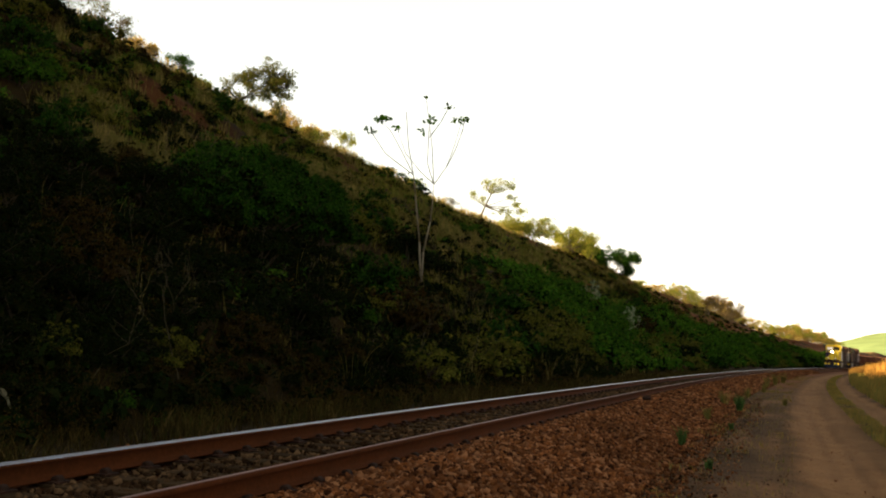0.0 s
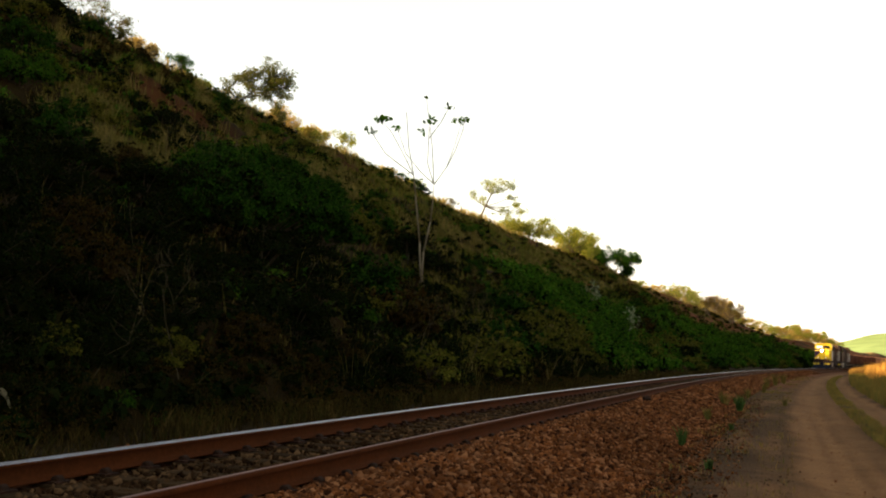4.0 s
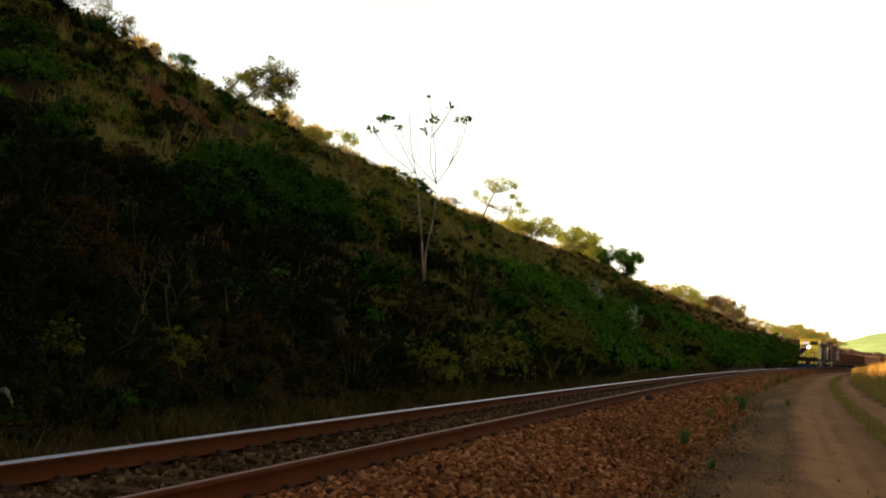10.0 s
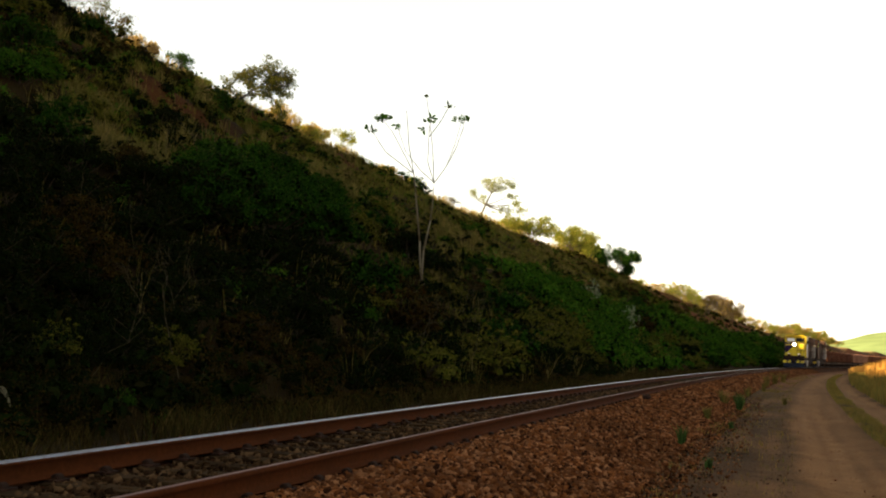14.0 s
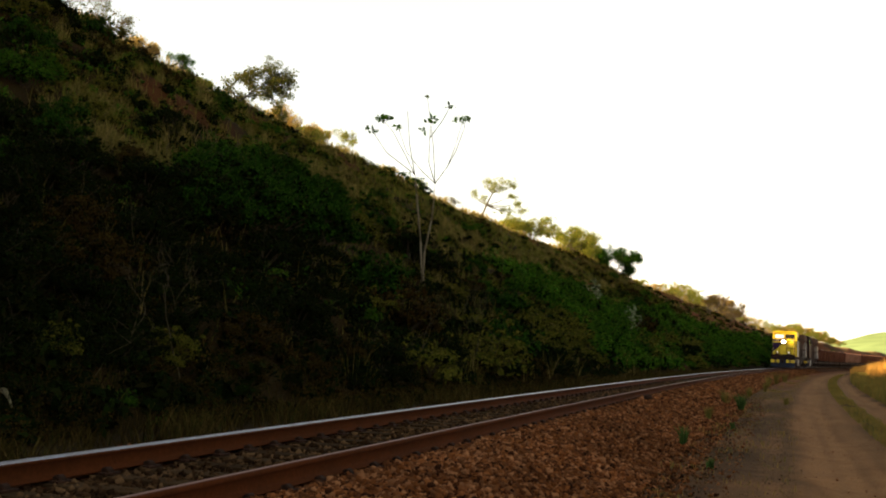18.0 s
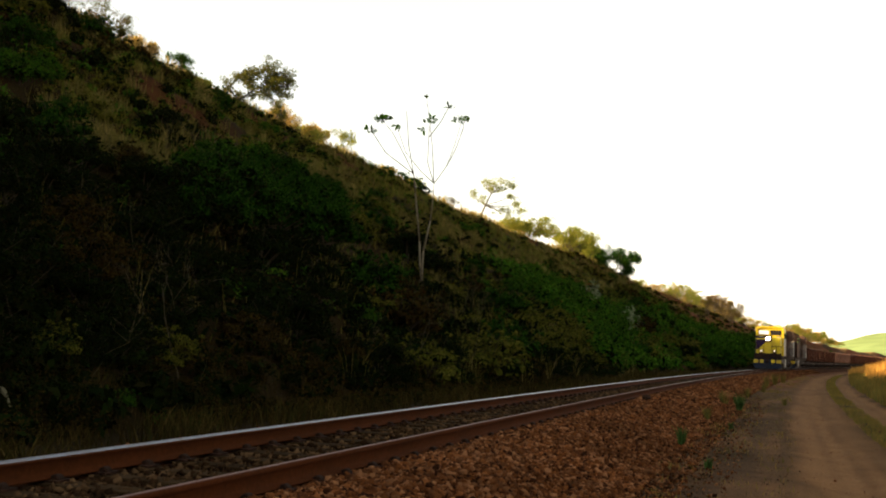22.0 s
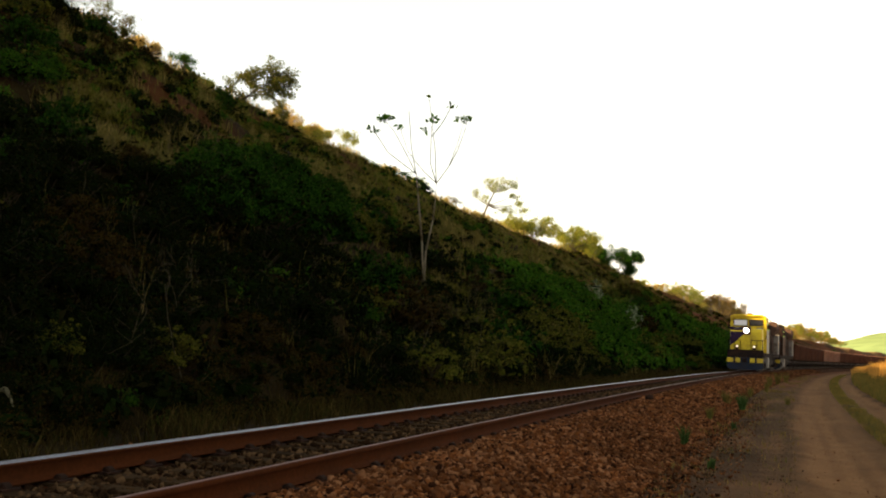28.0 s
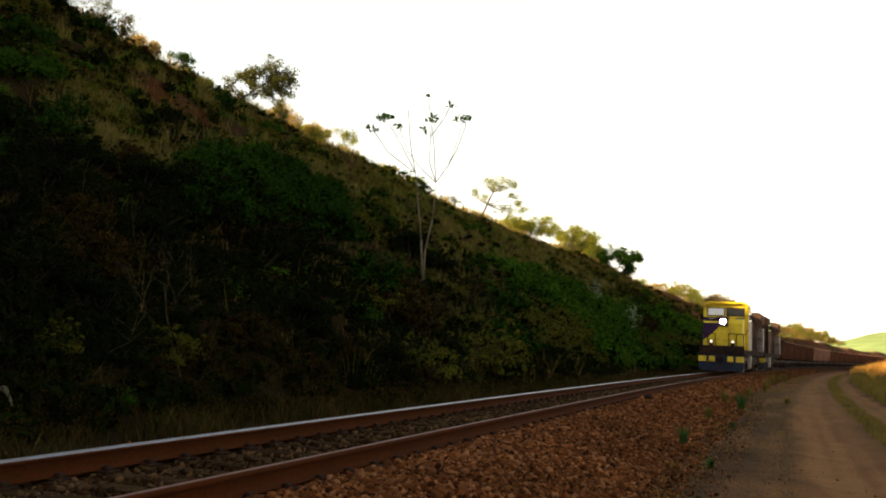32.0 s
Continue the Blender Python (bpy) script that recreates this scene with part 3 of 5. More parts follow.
# trees and bushes along the crest: place along the line, height, spread
LEAFY = ((102.5, 3.4, 5.8), (117.9, 4.3, 6.6), (126.9, 4.9, 4.6), (137.5, 6.8, 8.6),)
SPARSE = ((35.3, 1.9, 2.2), (41.2, 1.4, 2.5), (80.9, 1.4, 2.9), (60.6, 2.4, 1.6), (218.4, 6.0, 8.6), (196.2, 4.4, 4.2), (305.3, 4.8, 4.3),)
LOW = ((37.8, 1.1, 1.7), (42.7, 0.7, 1.6), (54.1, 1.2, 3.0), (66.7, 0.9, 1.4), (71.6, 1.0, 2.4), (157.2, 1.6, 2.8), (168.8, 1.8, 5.1), (181.4, 2.9, 3.2), (235.5, 2.3, 4.1), (328.0, 3.3, 7.4), (351.8, 3.1, 7.9),)


rng0 = random.Random(5)
rng0.random()
for i, (s, tall, wide) in enumerate(LEAFY):
    dark = i == 3
    model = tree_model("tree", (42, 43, 44, 52)[i], tall, wide, (4, 4, 4, 5)[i], None, LEAF_DEEP if dark else LEAF_RIDGE_LIT, BARK, (15, 13, 13, 24)[i], 0.06 + 0.012 * tall, 0.36 + 0.045 * tall, 4, 0.09, 1.0, (0.1, 0.1, 0.1, 0.15)[i], 0.0)
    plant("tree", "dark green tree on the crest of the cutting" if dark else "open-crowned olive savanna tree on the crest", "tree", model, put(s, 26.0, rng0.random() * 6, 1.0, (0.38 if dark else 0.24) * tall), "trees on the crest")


def make_airy_tree():
    """A pale-stemmed tree whose leaves stand in separate flat tiers."""
    root = new("tree")
    root.matrix_basis = Matrix.Translation(put(87.6, 26.0, 0.0, 1.0, 0.1).translation)
    rng = np.random.RandomState(33)
    wood = bmesh.new()
    fork, high = Vector((0.6, 0.0, 1.3)), Vector((1.2, 0.1, 2.6))
    rod(wood, (0, 0, -0.3), fork, 0.12, 0.09, 7)
    rod(wood, fork, high, 0.085, 0.06, 7)
    crown = []
    for x, z, wide, start in ((0.7, 3.7, 0.75, high), (1.5, 3.5, 0.5, high), (2.5, 3.9, 0.75, high), (3.3, 3.55, 0.35, high), (0.8, 2.9, 0.5, high), (2.0, 3.1, 0.4, high), (3.1, 2.3, 0.55, fork), (3.7, 1.6, 0.4, fork), (2.2, 0.9, 0.7, fork), (3.0, 0.65, 0.5, fork), (-0.7, 2.3, 0.4, fork), (0.3, 1.9, 0.35, fork), (4.2, 0.9, 0.35, fork)):
        tip = Vector((x, rng.uniform(-0.8, 0.8), z))
        mid = start.lerp(tip, 0.5) + Vector((rng.randn() * 0.12, rng.randn() * 0.12, -0.12))
        rod(wood, start, mid, 0.05, 0.035, 5)
        rod(wood, mid, tip, 0.035, 0.018, 5)
        for _ in range(9):
            e = tip + Vector((rng.randn() * wide * 0.6, rng.randn() * wide * 0.6, rng.randn() * 0.22))
            rod(wood, mid.lerp(tip, 0.8), e, 0.014, 0.007, 4)
            crown.append(tuple(e))
    part("trunk", wood, BARK_PALE, root, "pale forking trunk")
    v, f = leaf_cloud(crown, 0.42, 0.075, 34, rng, 0.8)
    part("crown", mesh_np("crown", v, f, LEAF_RIDGE_LIT), None, root)
    tagged(root, "airy pale-stemmed tree with leaves in flat tiers on the crest", "tree", "trees on the crest")


make_airy_tree()


def make_leaning_tree():
    """A crooked tree leaning out along the crest, its crown spread to one side."""
    root = new("tree")
    root.matrix_basis = Matrix.Translation(put(45.8, 25.8, 0.0, 1.0, 0.35).translation)
    rng = np.random.RandomState(15)
    k = 1.12
    wood = bmesh.new()
    runs = (((0, -0.4), (0.22, 0.3), (0.6, 0.6), (0.95, 1.05)), ((0.95, 1.05), (0.8, 1.55), (0.9, 2.1)), ((0.95, 1.05), (1.45, 1.5), (1.9, 2.0)),
            ((0.6, 0.6), (1.4, 0.9), (2.1, 1.25), (2.6, 1.6)), ((1.4, 0.9), (1.95, 0.5), (2.35, -0.1), (2.5, -0.6)), ((0.22, 0.3), (-0.2, 0.8), (-0.4, 1.05)),
            ((0.8, 1.55), (0.35, 1.9)), ((1.45, 1.5), (2.1, 1.7), (2.5, 1.9)), ((0.22, 0.3), (-0.35, 0.5), (-0.75, 0.6)),
            ((0.9, 2.1), (1.35, 2.3), (1.75, 2.3)), ((1.9, 2.0), (2.3, 2.15), (2.65, 1.95)), ((-0.4, 1.05), (-0.15, 1.55), (0.3, 1.95)), ((2.1, 1.25), (2.55, 1.3), (2.8, 1.65)))
    tips = []
    for j, run in enumerate(runs):
        ps = [Vector((a * k, rng.uniform(-0.25, 0.25) * (i > 0) * k, b * k * 0.84)) for i, (a, b) in enumerate(run)]
        for i, (a, b) in enumerate(zip(ps, ps[1:])):
            r = (0.085 if j == 0 else 0.045) * (1 - 0.2 * i)
            rod(wood, a, b, r, r * 0.8, 7)
            for _ in range(5 if j else 1):
                q = a.lerp(b, rng.rand()) + Vector(rng.randn(3) * np.array((0.3, 0.35, 0.25)))
                rod(wood, a.lerp(b, 0.6), q, 0.014, 0.006, 4)
                if (j or i == 2) and (q.x > 0.15 or rng.rand() < 0.3):
                    tips.append(tuple(q))
        if j:
            tips.append(tuple(ps[-1]))
    part("trunk", wood, TWIG, root)
    v, f = leaf_cloud(tips, 0.34, 0.062, 85, rng, 0.85)
    part("crown", mesh_np("crown", v, f, LEAF_CROWN), None, root)
    tagged(root, "crooked olive savanna tree leaning out from the crest", "tree", "trees on the crest")


make_leaning_tree()
for i, (s, tall, wide) in enumerate(SPARSE):
    if s > 150:
        model = tree_model("bush", 60 + i, tall, wide, 5, None, LEAF_GOLD_LIT if i % 2 == 0 else LEAF_RIDGE_LIT, BARK, 9, 0.09 + 0.01 * tall, 0.3 + 0.06 * tall, 3, 0.05, 1.0, 0.0, 0.0)
        plant("tall_bush", "tall twiggy brown bush on the crest", "bush", model, put(s, 26.2, rng0.random() * 6, 1.0, 0.25 * tall), "bushes on the crest", ("stem", "foliage"))
        continue
    model = tree_model("tree", 60 + i, tall, wide, 2, None, (LEAF_DRY, LEAF_MID, LEAF_DRY, LEAF_RIDGE_LIT)[i % 4], TWIG, (9, 16, 5, 10)[i % 4], 0.035 + 0.01 * tall, 0.18 + 0.05 * tall, 4, 0.035, 0.9, 0.1 if s > 150 else 0.4)
    plant("thin_tree", "thin half-bare twiggy tree on the crest", "tree", model, put(s, 26.1, rng0.random() * 6, 1.0, 0.12 * tall), "trees on the crest")
FAR_BUSHES = tuple((176 + 7.5 * k + 4 * math.sin(k * 2.3), 2.7 + 2.4 * math.sin(k * 1.7) ** 2, 5.5 + 2.5 * math.cos(k * 3.1)) for k in range(27))
for i, (s, tall, wide) in enumerate(LOW + FAR_BUSHES):
    model = tree_model("bush", 80 + i, tall, wide, 4, None, LEAF_RIDGE_LIT if i % 3 else LEAF_GOLD_LIT, BARK, 10, 0.05 + 0.015 * tall, 0.22 + 0.05 * tall, 3, 0.03, 0.8, 0.0, 0.0)
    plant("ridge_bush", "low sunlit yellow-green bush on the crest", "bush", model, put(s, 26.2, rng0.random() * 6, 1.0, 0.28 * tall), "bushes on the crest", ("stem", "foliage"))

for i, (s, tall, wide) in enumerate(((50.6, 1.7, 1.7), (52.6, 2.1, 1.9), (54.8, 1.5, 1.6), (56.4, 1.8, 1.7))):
    model = tree_model("bush", 170 + i, tall, wide, 4, None, LEAF_GOLD_LIT, BARK, 14, 0.05, 0.24, 3, 0.03, 0.9, 0.1, 0.15)
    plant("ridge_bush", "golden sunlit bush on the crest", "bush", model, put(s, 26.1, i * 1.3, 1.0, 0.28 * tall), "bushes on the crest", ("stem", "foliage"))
for i, (s, tall) in enumerate(((33.4, 2.0), (34.4, 2.3), (36.6, 1.6))):
    model = tree_model("tree", 180 + i, tall, 1.1, 2, None, LEAF_CROWN, TWIG, 4, 0.04, 0.2, 4, 0.03, 1.0, 0.3)
    plant("thin_tree", "thin half-bare twiggy tree on the crest", "tree", model, put(s, 26.0, i * 2.1, 1.0, 0.2), "trees on the crest")

# shrubs all over the slope: puffs of leaves that face up and out, round a dense heart coloured dark as shade
def puffs_mesh(name, centres, radii, per, size, mat, inner_shade, rng, flat=0.85, heart=24):
    """Clumps of leaves: large ones inside, their shade put into a near-black colour, and small ones outside that turn
    to the sky.
    """
    c0, r0 = np.asarray(centres, float), np.asarray(radii, float)
    n = len(c0)
    unit = lambda q: q / np.linalg.norm(q, axis=1)[:, None]

    def shell(per, size, lo, hi, stray, tilt, jitter):
        per = np.broadcast_to(np.asarray(per, int), n)
        c, r = np.repeat(c0, per, 0), np.repeat(r0, per)
        m = len(c)
        L = (np.repeat(np.broadcast_to(np.asarray(size, float), n), per) * (0.5 + 0.9 * rng.rand(m)))[:, None]
        d = unit(rng.randn(m, 3))
        d[:, 2] = np.where(d[:, 2] < -0.3, -d[:, 2], d[:, 2])
        reach = r * (lo + (hi - lo) * rng.rand(m) + stray * rng.rand(m) ** 8)
        c = c + d * reach[:, None] * np.array([1, 1, flat])
        up = unit(d + jitter * rng.randn(m, 3) + np.array([0, 0, tilt]))
        along = unit(np.cross(up, rng.randn(m, 3)))
        across = np.cross(up, along)
        return np.stack([c - along * L, c + across * L * 0.45 + up * L * 0.14, c + along * L, c - across * L * 0.45 + up * L * 0.14], 1).reshape(-1, 3)
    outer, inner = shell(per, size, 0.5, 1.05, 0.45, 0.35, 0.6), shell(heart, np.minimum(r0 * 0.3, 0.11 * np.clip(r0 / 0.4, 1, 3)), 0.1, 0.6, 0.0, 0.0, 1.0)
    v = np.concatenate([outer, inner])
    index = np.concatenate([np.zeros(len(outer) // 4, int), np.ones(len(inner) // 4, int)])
    return mesh_np(name, v, np.arange(len(v)).reshape(-1, 4), (mat, inner_shade), False, index)


def shrub_model(seed, mat, tall=1.0, wide=1.25, puffs=14, per=130, size=0.034, inner_shade=None, ragged=0.5):
    """Stems and a crown of leaf puffs with an uneven outline."""
    rng = np.random.RandomState(seed)
    a, q = rng.rand(puffs) * math.tau, np.sqrt(rng.rand(puffs))
    r = wide * 0.5 * q * 0.8
    z = tall * (0.2 + 0.62 * rng.rand(puffs) ** 0.8 * (1 - 0.6 * q * q))
    c = np.stack([np.cos(a) * r, np.sin(a) * r, z], -1)
    rad = min(wide, tall * 1.25) * (0.09 + 0.13 * rng.rand(puffs))
    out = rng.rand(puffs * 2, 3) - 0.5
    out[:, 2] = np.abs(out[:, 2]) + 0.05
    tips = np.repeat(c, 2, 0) + out * wide * ragged
    wood = bmesh.new()
    for p in c:
        mid = Vector((p[0] * 0.35 + rng.randn() * 0.04, p[1] * 0.35 + rng.randn() * 0.04, p[2] * 0.55))
        rod(wood, (rng.randn() * 0.03, rng.randn() * 0.03, -0.12), mid, 0.016 * tall, 0.011 * tall, 4)
        rod(wood, mid, p, 0.011 * tall, 0.006 * tall, 4)
    for p, e in zip(np.repeat(c, 2, 0), tips):
        rod(wood, p, e, 0.005 * tall, 0.002 * tall, 3)
    crown = puffs_mesh("foliage", np.concatenate([c, tips]), np.concatenate([rad, np.full(len(tips), 0.045 * wide)]), np.concatenate([np.full(puffs, per), np.full(len(tips), max(per // 10, 4))]), size, mat, inner_shade or LEAF_SHADED, rng, 0.85)
    return finish(wood, "stem", BARK_DIM), crown


LEAVES = (LEAF_SHADED, LEAF_DEEP, LEAF_MID, LEAF_DRY_SHADED, LEAF_OLIVE, LEAF_DEEP)
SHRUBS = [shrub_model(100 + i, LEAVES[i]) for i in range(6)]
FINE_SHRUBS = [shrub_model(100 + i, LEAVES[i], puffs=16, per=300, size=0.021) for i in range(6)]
SHRUB_LABELS = ("green shrub on the shaded slope, coloured near black as shade", "deep green shrub on the shaded slope", "fresh green shrub on the shaded slope", "brown half-dry shrub on the shaded slope", "straggly olive shrub on the shaded slope", "deep green shrub on the shaded slope")


def shrub(s, u, k, kind, turn, label=""):
    plant("shrub", label or SHRUB_LABELS[kind], "shrub", (FINE_SHRUBS if s < 25 else SHRUBS)[kind], put(s, u, turn, k, 0.22 * k), "shrubs on the slope", ("stem", "foliage"))


# the ones that stand out: place along the line, up the slope, size, kind
# kind 0, near black, is set where the slope's shade is deepest
CHOSEN = (
    (23.3, 12.2, 1.0, 2), (25.0, 13.1, 1.1, 2), (26.8, 14.0, 1.0, 2), (29.0, 14.5, 1.1, 2), (31.2, 15.2, 1.0, 2), (33.4, 15.6, 0.9, 2),
    (26.0, 15.3, 1.5, 0), (27.2, 15.6, 1.2, 0), (18.3, 11.8, 1.9, 0), (17.2, 12.9, 1.8, 0), (16.0, 11.4, 1.6, 0), (15.6, 10.2, 1.7, 0), (13.4, 9.0, 1.6, 0),
    (20.9, 16.4, 1.5, 2), (22.3, 16.9, 1.3, 2), (22.6, 15.2, 1.2, 4), (19.5, 13.4, 1.6, 1), (20.6, 14.4, 1.3, 1), (23.6, 17.9, 1.3, 4), (25.3, 17.2, 1.0, 4),
    (25.5, 21.2, 1.7, 4), (27.6, 21.8, 1.8, 0), (29.4, 21.4, 1.6, 1), (29.1, 20.3, 1.4, 3), (31.2, 23.2, 1.6, 4), (24.0, 19.3, 1.7, 1), (26.4, 23.3, 1.8, 4), (28.6, 23.8, 1.6, 4), (33.0, 22.2, 1.3, 3), (33.9, 24.4, 1.3, 4),
    (36.1, 22.2, 1.3, 4), (37.7, 21.1, 1.3, 1), (35.4, 20.2, 1.2, 4), (39.6, 22.8, 1.2, 1), (38.4, 19.6, 1.1, 2), (41.5, 21.0, 1.1, 4), (44.0, 22.3, 1.2, 2), (46.4, 21.7, 1.2, 4), (32.0, 19.9, 1.2, 3), (34.4, 18.9, 1.0, 1),
    (36.0, 10.2, 2.3, 0), (38.2, 9.6, 2.0, 0), (39.4, 11.2, 2.1, 0), (37.0, 12.4, 1.7, 1), (34.2, 11.6, 1.5, 4), (41.0, 9.0, 1.7, 0),
    (32.0, 7.6, 1.1, 4), (36.6, 7.4, 1.1, 4), (30.6, 7.6, 1.0, 4), (37.4, 8.8, 1.3, 4), (25.0, 7.0, 0.9, 2), (27.0, 7.6, 1.5, 4), (22.6, 7.3, 1.6, 0), (20.6, 6.7, 1.6, 0), (18.7, 6.6, 1.5, 0), (24.6, 8.6, 1.9, 0), (21.5, 8.4, 1.9, 0),
    (14.4, 5.9, 1.0, 4), (15.1, 6.4, 1.0, 0), (11.5, 5.9, 0.9, 4), (12.2, 5.1, 0.5, 2), (12.9, 4.75, 0.35, 2), (13.2, 6.6, 1.5, 0), (12.2, 7.4, 1.7, 0), (11.0, 6.9, 1.6, 0), (16.2, 7.0, 1.5, 0), (17.5, 6.2, 1.3, 3), (10.4, 6.0, 1.3, 0), (16.9, 8.6, 1.8, 0), (14.4, 7.6, 1.5, 3),
    (36.0, 15.0, 1.1, 4), (38.0, 15.8, 1.1, 2), (39.5, 14.6, 1.2, 4), (37.0, 13.6, 1.1, 2), (41.0, 15.5, 1.1, 4), (42.5, 14.2, 1.2, 2), (34.5, 16.7, 0.8, 2), (36.0, 18.2, 0.9, 4), (38.5, 17.4, 0.9, 2), (44.5, 15.6, 1.1, 4), (46.0, 13.6, 1.2, 2), (48.5, 15.2, 1.2, 4), (40.0, 12.6, 1.2, 4), (43.5, 12.2, 1.3, 4),
    (46.5, 7.2, 2.3, 4), (43.5, 6.6, 1.9, 4), (49.5, 6.8, 2.2, 4), (45.0, 6.1, 1.3, 4), (51.3, 5.9, 1.5, 4), (59.4, 9.8, 1.9, 2), (55.0, 9.2, 1.8, 2), (62.0, 10.0, 2.0, 2), (66.9, 10.5, 2.6, 2), (80.0, 10.0, 2.8, 2), (95.0, 9.5, 3.0, 2),
    (18.4, 9.4, 1.7, 0), (19.6, 10.6, 1.6, 0), (17.0, 10.0, 1.6, 0), (20.2, 11.8, 1.3, 3), (19.0, 8.2, 1.5, 0), (15.0, 8.8, 1.4, 3), (16.6, 5.5, 0.8, 3), (19.6, 5.6, 0.9, 3), (22.0, 5.9, 1.0, 3), (24.3, 5.8, 0.9, 3), (14.0, 5.2, 0.6, 3), (10.0, 7.6, 1.7, 0), (9.4, 5.3, 0.9, 0), (18.0, 5.3, 0.6, 0), (21.0, 5.2, 0.6, 0), (12.9, 5.75, 0.9, 0), (13.5, 5.55, 0.7, 3), (12.3, 5.9, 0.9, 0), (13.9, 6.1, 1.0, 0),
    (48.0, 8.6, 2.2, 4), (53.2, 7.4, 2.0, 4), (44.8, 8.4, 1.8, 4), (57.0, 7.0, 2.0, 2), (61.5, 7.4, 2.3, 2), (51.5, 10.4, 1.8, 2), (56.8, 11.0, 1.9, 2), (64.0, 8.8, 2.3, 2), (70.0, 8.0, 2.4, 2), (48.0, 11.4, 1.5, 2), (72.0, 12.2, 2.2, 2), (62.0, 12.4, 1.7, 2),
    (63.8, 24.6, 1.2, 1), (66.4, 24.6, 1.3, 1), (69.0, 24.6, 1.5, 1), (71.6, 24.9, 1.2, 0))
rs = np.random.RandomState(21)
for s, u, k, kind in CHOSEN:
    shrub(s, u, k, kind, rs.rand() * 6.28)
for i, (s, u, tall, wide) in enumerate(((22.7, 10.7, 2.3, 3.2), (25.2, 11.3, 2.2, 3.0), (27.4, 11.8, 2.3, 3.2), (30.0, 12.1, 2.1, 2.8), (32.4, 12.7, 1.8, 2.6), (24.3, 9.7, 2.2, 3.0), (27.2, 9.9, 2.3, 3.0), (20.9, 9.7, 2.0, 2.6))):
    model = shrub_model(130 + i, LEAF_DEEP, tall, wide, 30, 330, 0.042, ragged=0.35)
    plant("shrub", "broad dense green shrub on the shaded slope", "shrub", model, put(s, u, i * 2.0, 1.0, 0.25), "shrubs on the slope", ("stem", "foliage"))
spots = [(s, u) for s, u, k, kind in CHOSEN]
for _ in range(6000):
    s, u = 4 + 230 * rs.rand() ** 2.0, 5.4 + 19.6 * rs.rand() ** 1.4
    x, y = on_line(s, u)
    v = (u - 5.4) / 20
    if value_noise(x / 6.5 + 2, y / 6.5) + 0.5 * (1 - v) < 0.5:
        continue
    if (s - 33.8) ** 2 + (u - 8.5) ** 2 < 3.2 or bare(s, u, x, y) or straw_band(s, u, x, y) and rs.rand() < 0.75:
        continue
    if any((s - a) ** 2 + (u - b) ** 2 < (0.85 + 0.005 * s) ** 2 for a, b in spots):
        continue
    spots.append((s, u))
    k = (0.8 + 1.3 * rs.rand() ** 1.5) * (1.3 - 0.8 * v) * (1 + s * 0.002)
    lush = min(max((s - 35) / 45, 0), 1)
    # near the camera the mix leans to near-black leaves as deep shade
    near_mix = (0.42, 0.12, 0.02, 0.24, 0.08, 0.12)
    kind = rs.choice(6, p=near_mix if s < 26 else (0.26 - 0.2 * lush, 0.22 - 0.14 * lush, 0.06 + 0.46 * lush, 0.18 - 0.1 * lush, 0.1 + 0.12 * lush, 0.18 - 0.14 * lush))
    if kind == 2 and 26 < s < 46 and u < 11:
        kind = 4
    shrub(s, u, k * (0.8 if v > 0.4 and s < 48 else 1.0), kind, rs.rand() * 6.28)
    if len(spots) >= 325:
        break
for i, (s, tall, wide) in enumerate(((291.0, 3.6, 6.0), (302.0, 5.0, 5.0), (312.0, 6.0, 5.5), (323.0, 4.6, 6.0), (334.0, 4.0, 6.0), (345.0, 4.8, 5.0), (355.0, 2.6, 6.0))):
    model = tree_model("bush", 210 + i, tall, wide, 4, None, LEAF_RIDGE_LIT if i % 2 else LEAF_GOLD_LIT, BARK, 10, 0.17, 0.8, 3, 0.05, 0.9, 0.1, 0.0)
    plant("tall_bush", "tall sunlit brown bush at the far end of the crest", "bush", model, put(s, 25.5, i * 2.3, 1.0, 0.2), "bushes on the crest", ("stem", "foliage"))
for i, (s, u, tall, wide) in enumerate(((192.0, 21.5, 4.6, 5.5), (200.0, 20.5, 5.8, 6.5), (209.0, 20.8, 5.2, 6.0), (220.0, 22.0, 4.0, 5.5))):
    model = tree_model("bush", 190 + i, tall, wide, 5, None, LEAF_DRY, BARK, 10, 0.1, 0.5, 3, 0.06, 1.0, 0.0, 0.0)
    plant("tall_bush", "tall twiggy brown bush near the crest", "bush", model, put(s, u, i * 1.7, 1.0, 0.2), "bushes on the crest", ("stem", "foliage"))
for i, (s, u, tall) in enumerate(((75.6, 8.0, 3.0), (70.7, 10.2, 2.4), (77.5, 8.6, 2.2))):
    model = tree_model("shrub", 140 + i, tall, tall * 0.5, 3, None, LEAF_PALE, BARK_PALE, 1, 0.1, 0.2, 3, 0.03, 1.2, 0.2, 0.1)
    plant("pale_shrub", "slender pale-leaved shrub on the shaded slope", "shrub", model, put(s, u, i, 1.0, 0.1), "shrubs on the slope", ("stem", "foliage"))


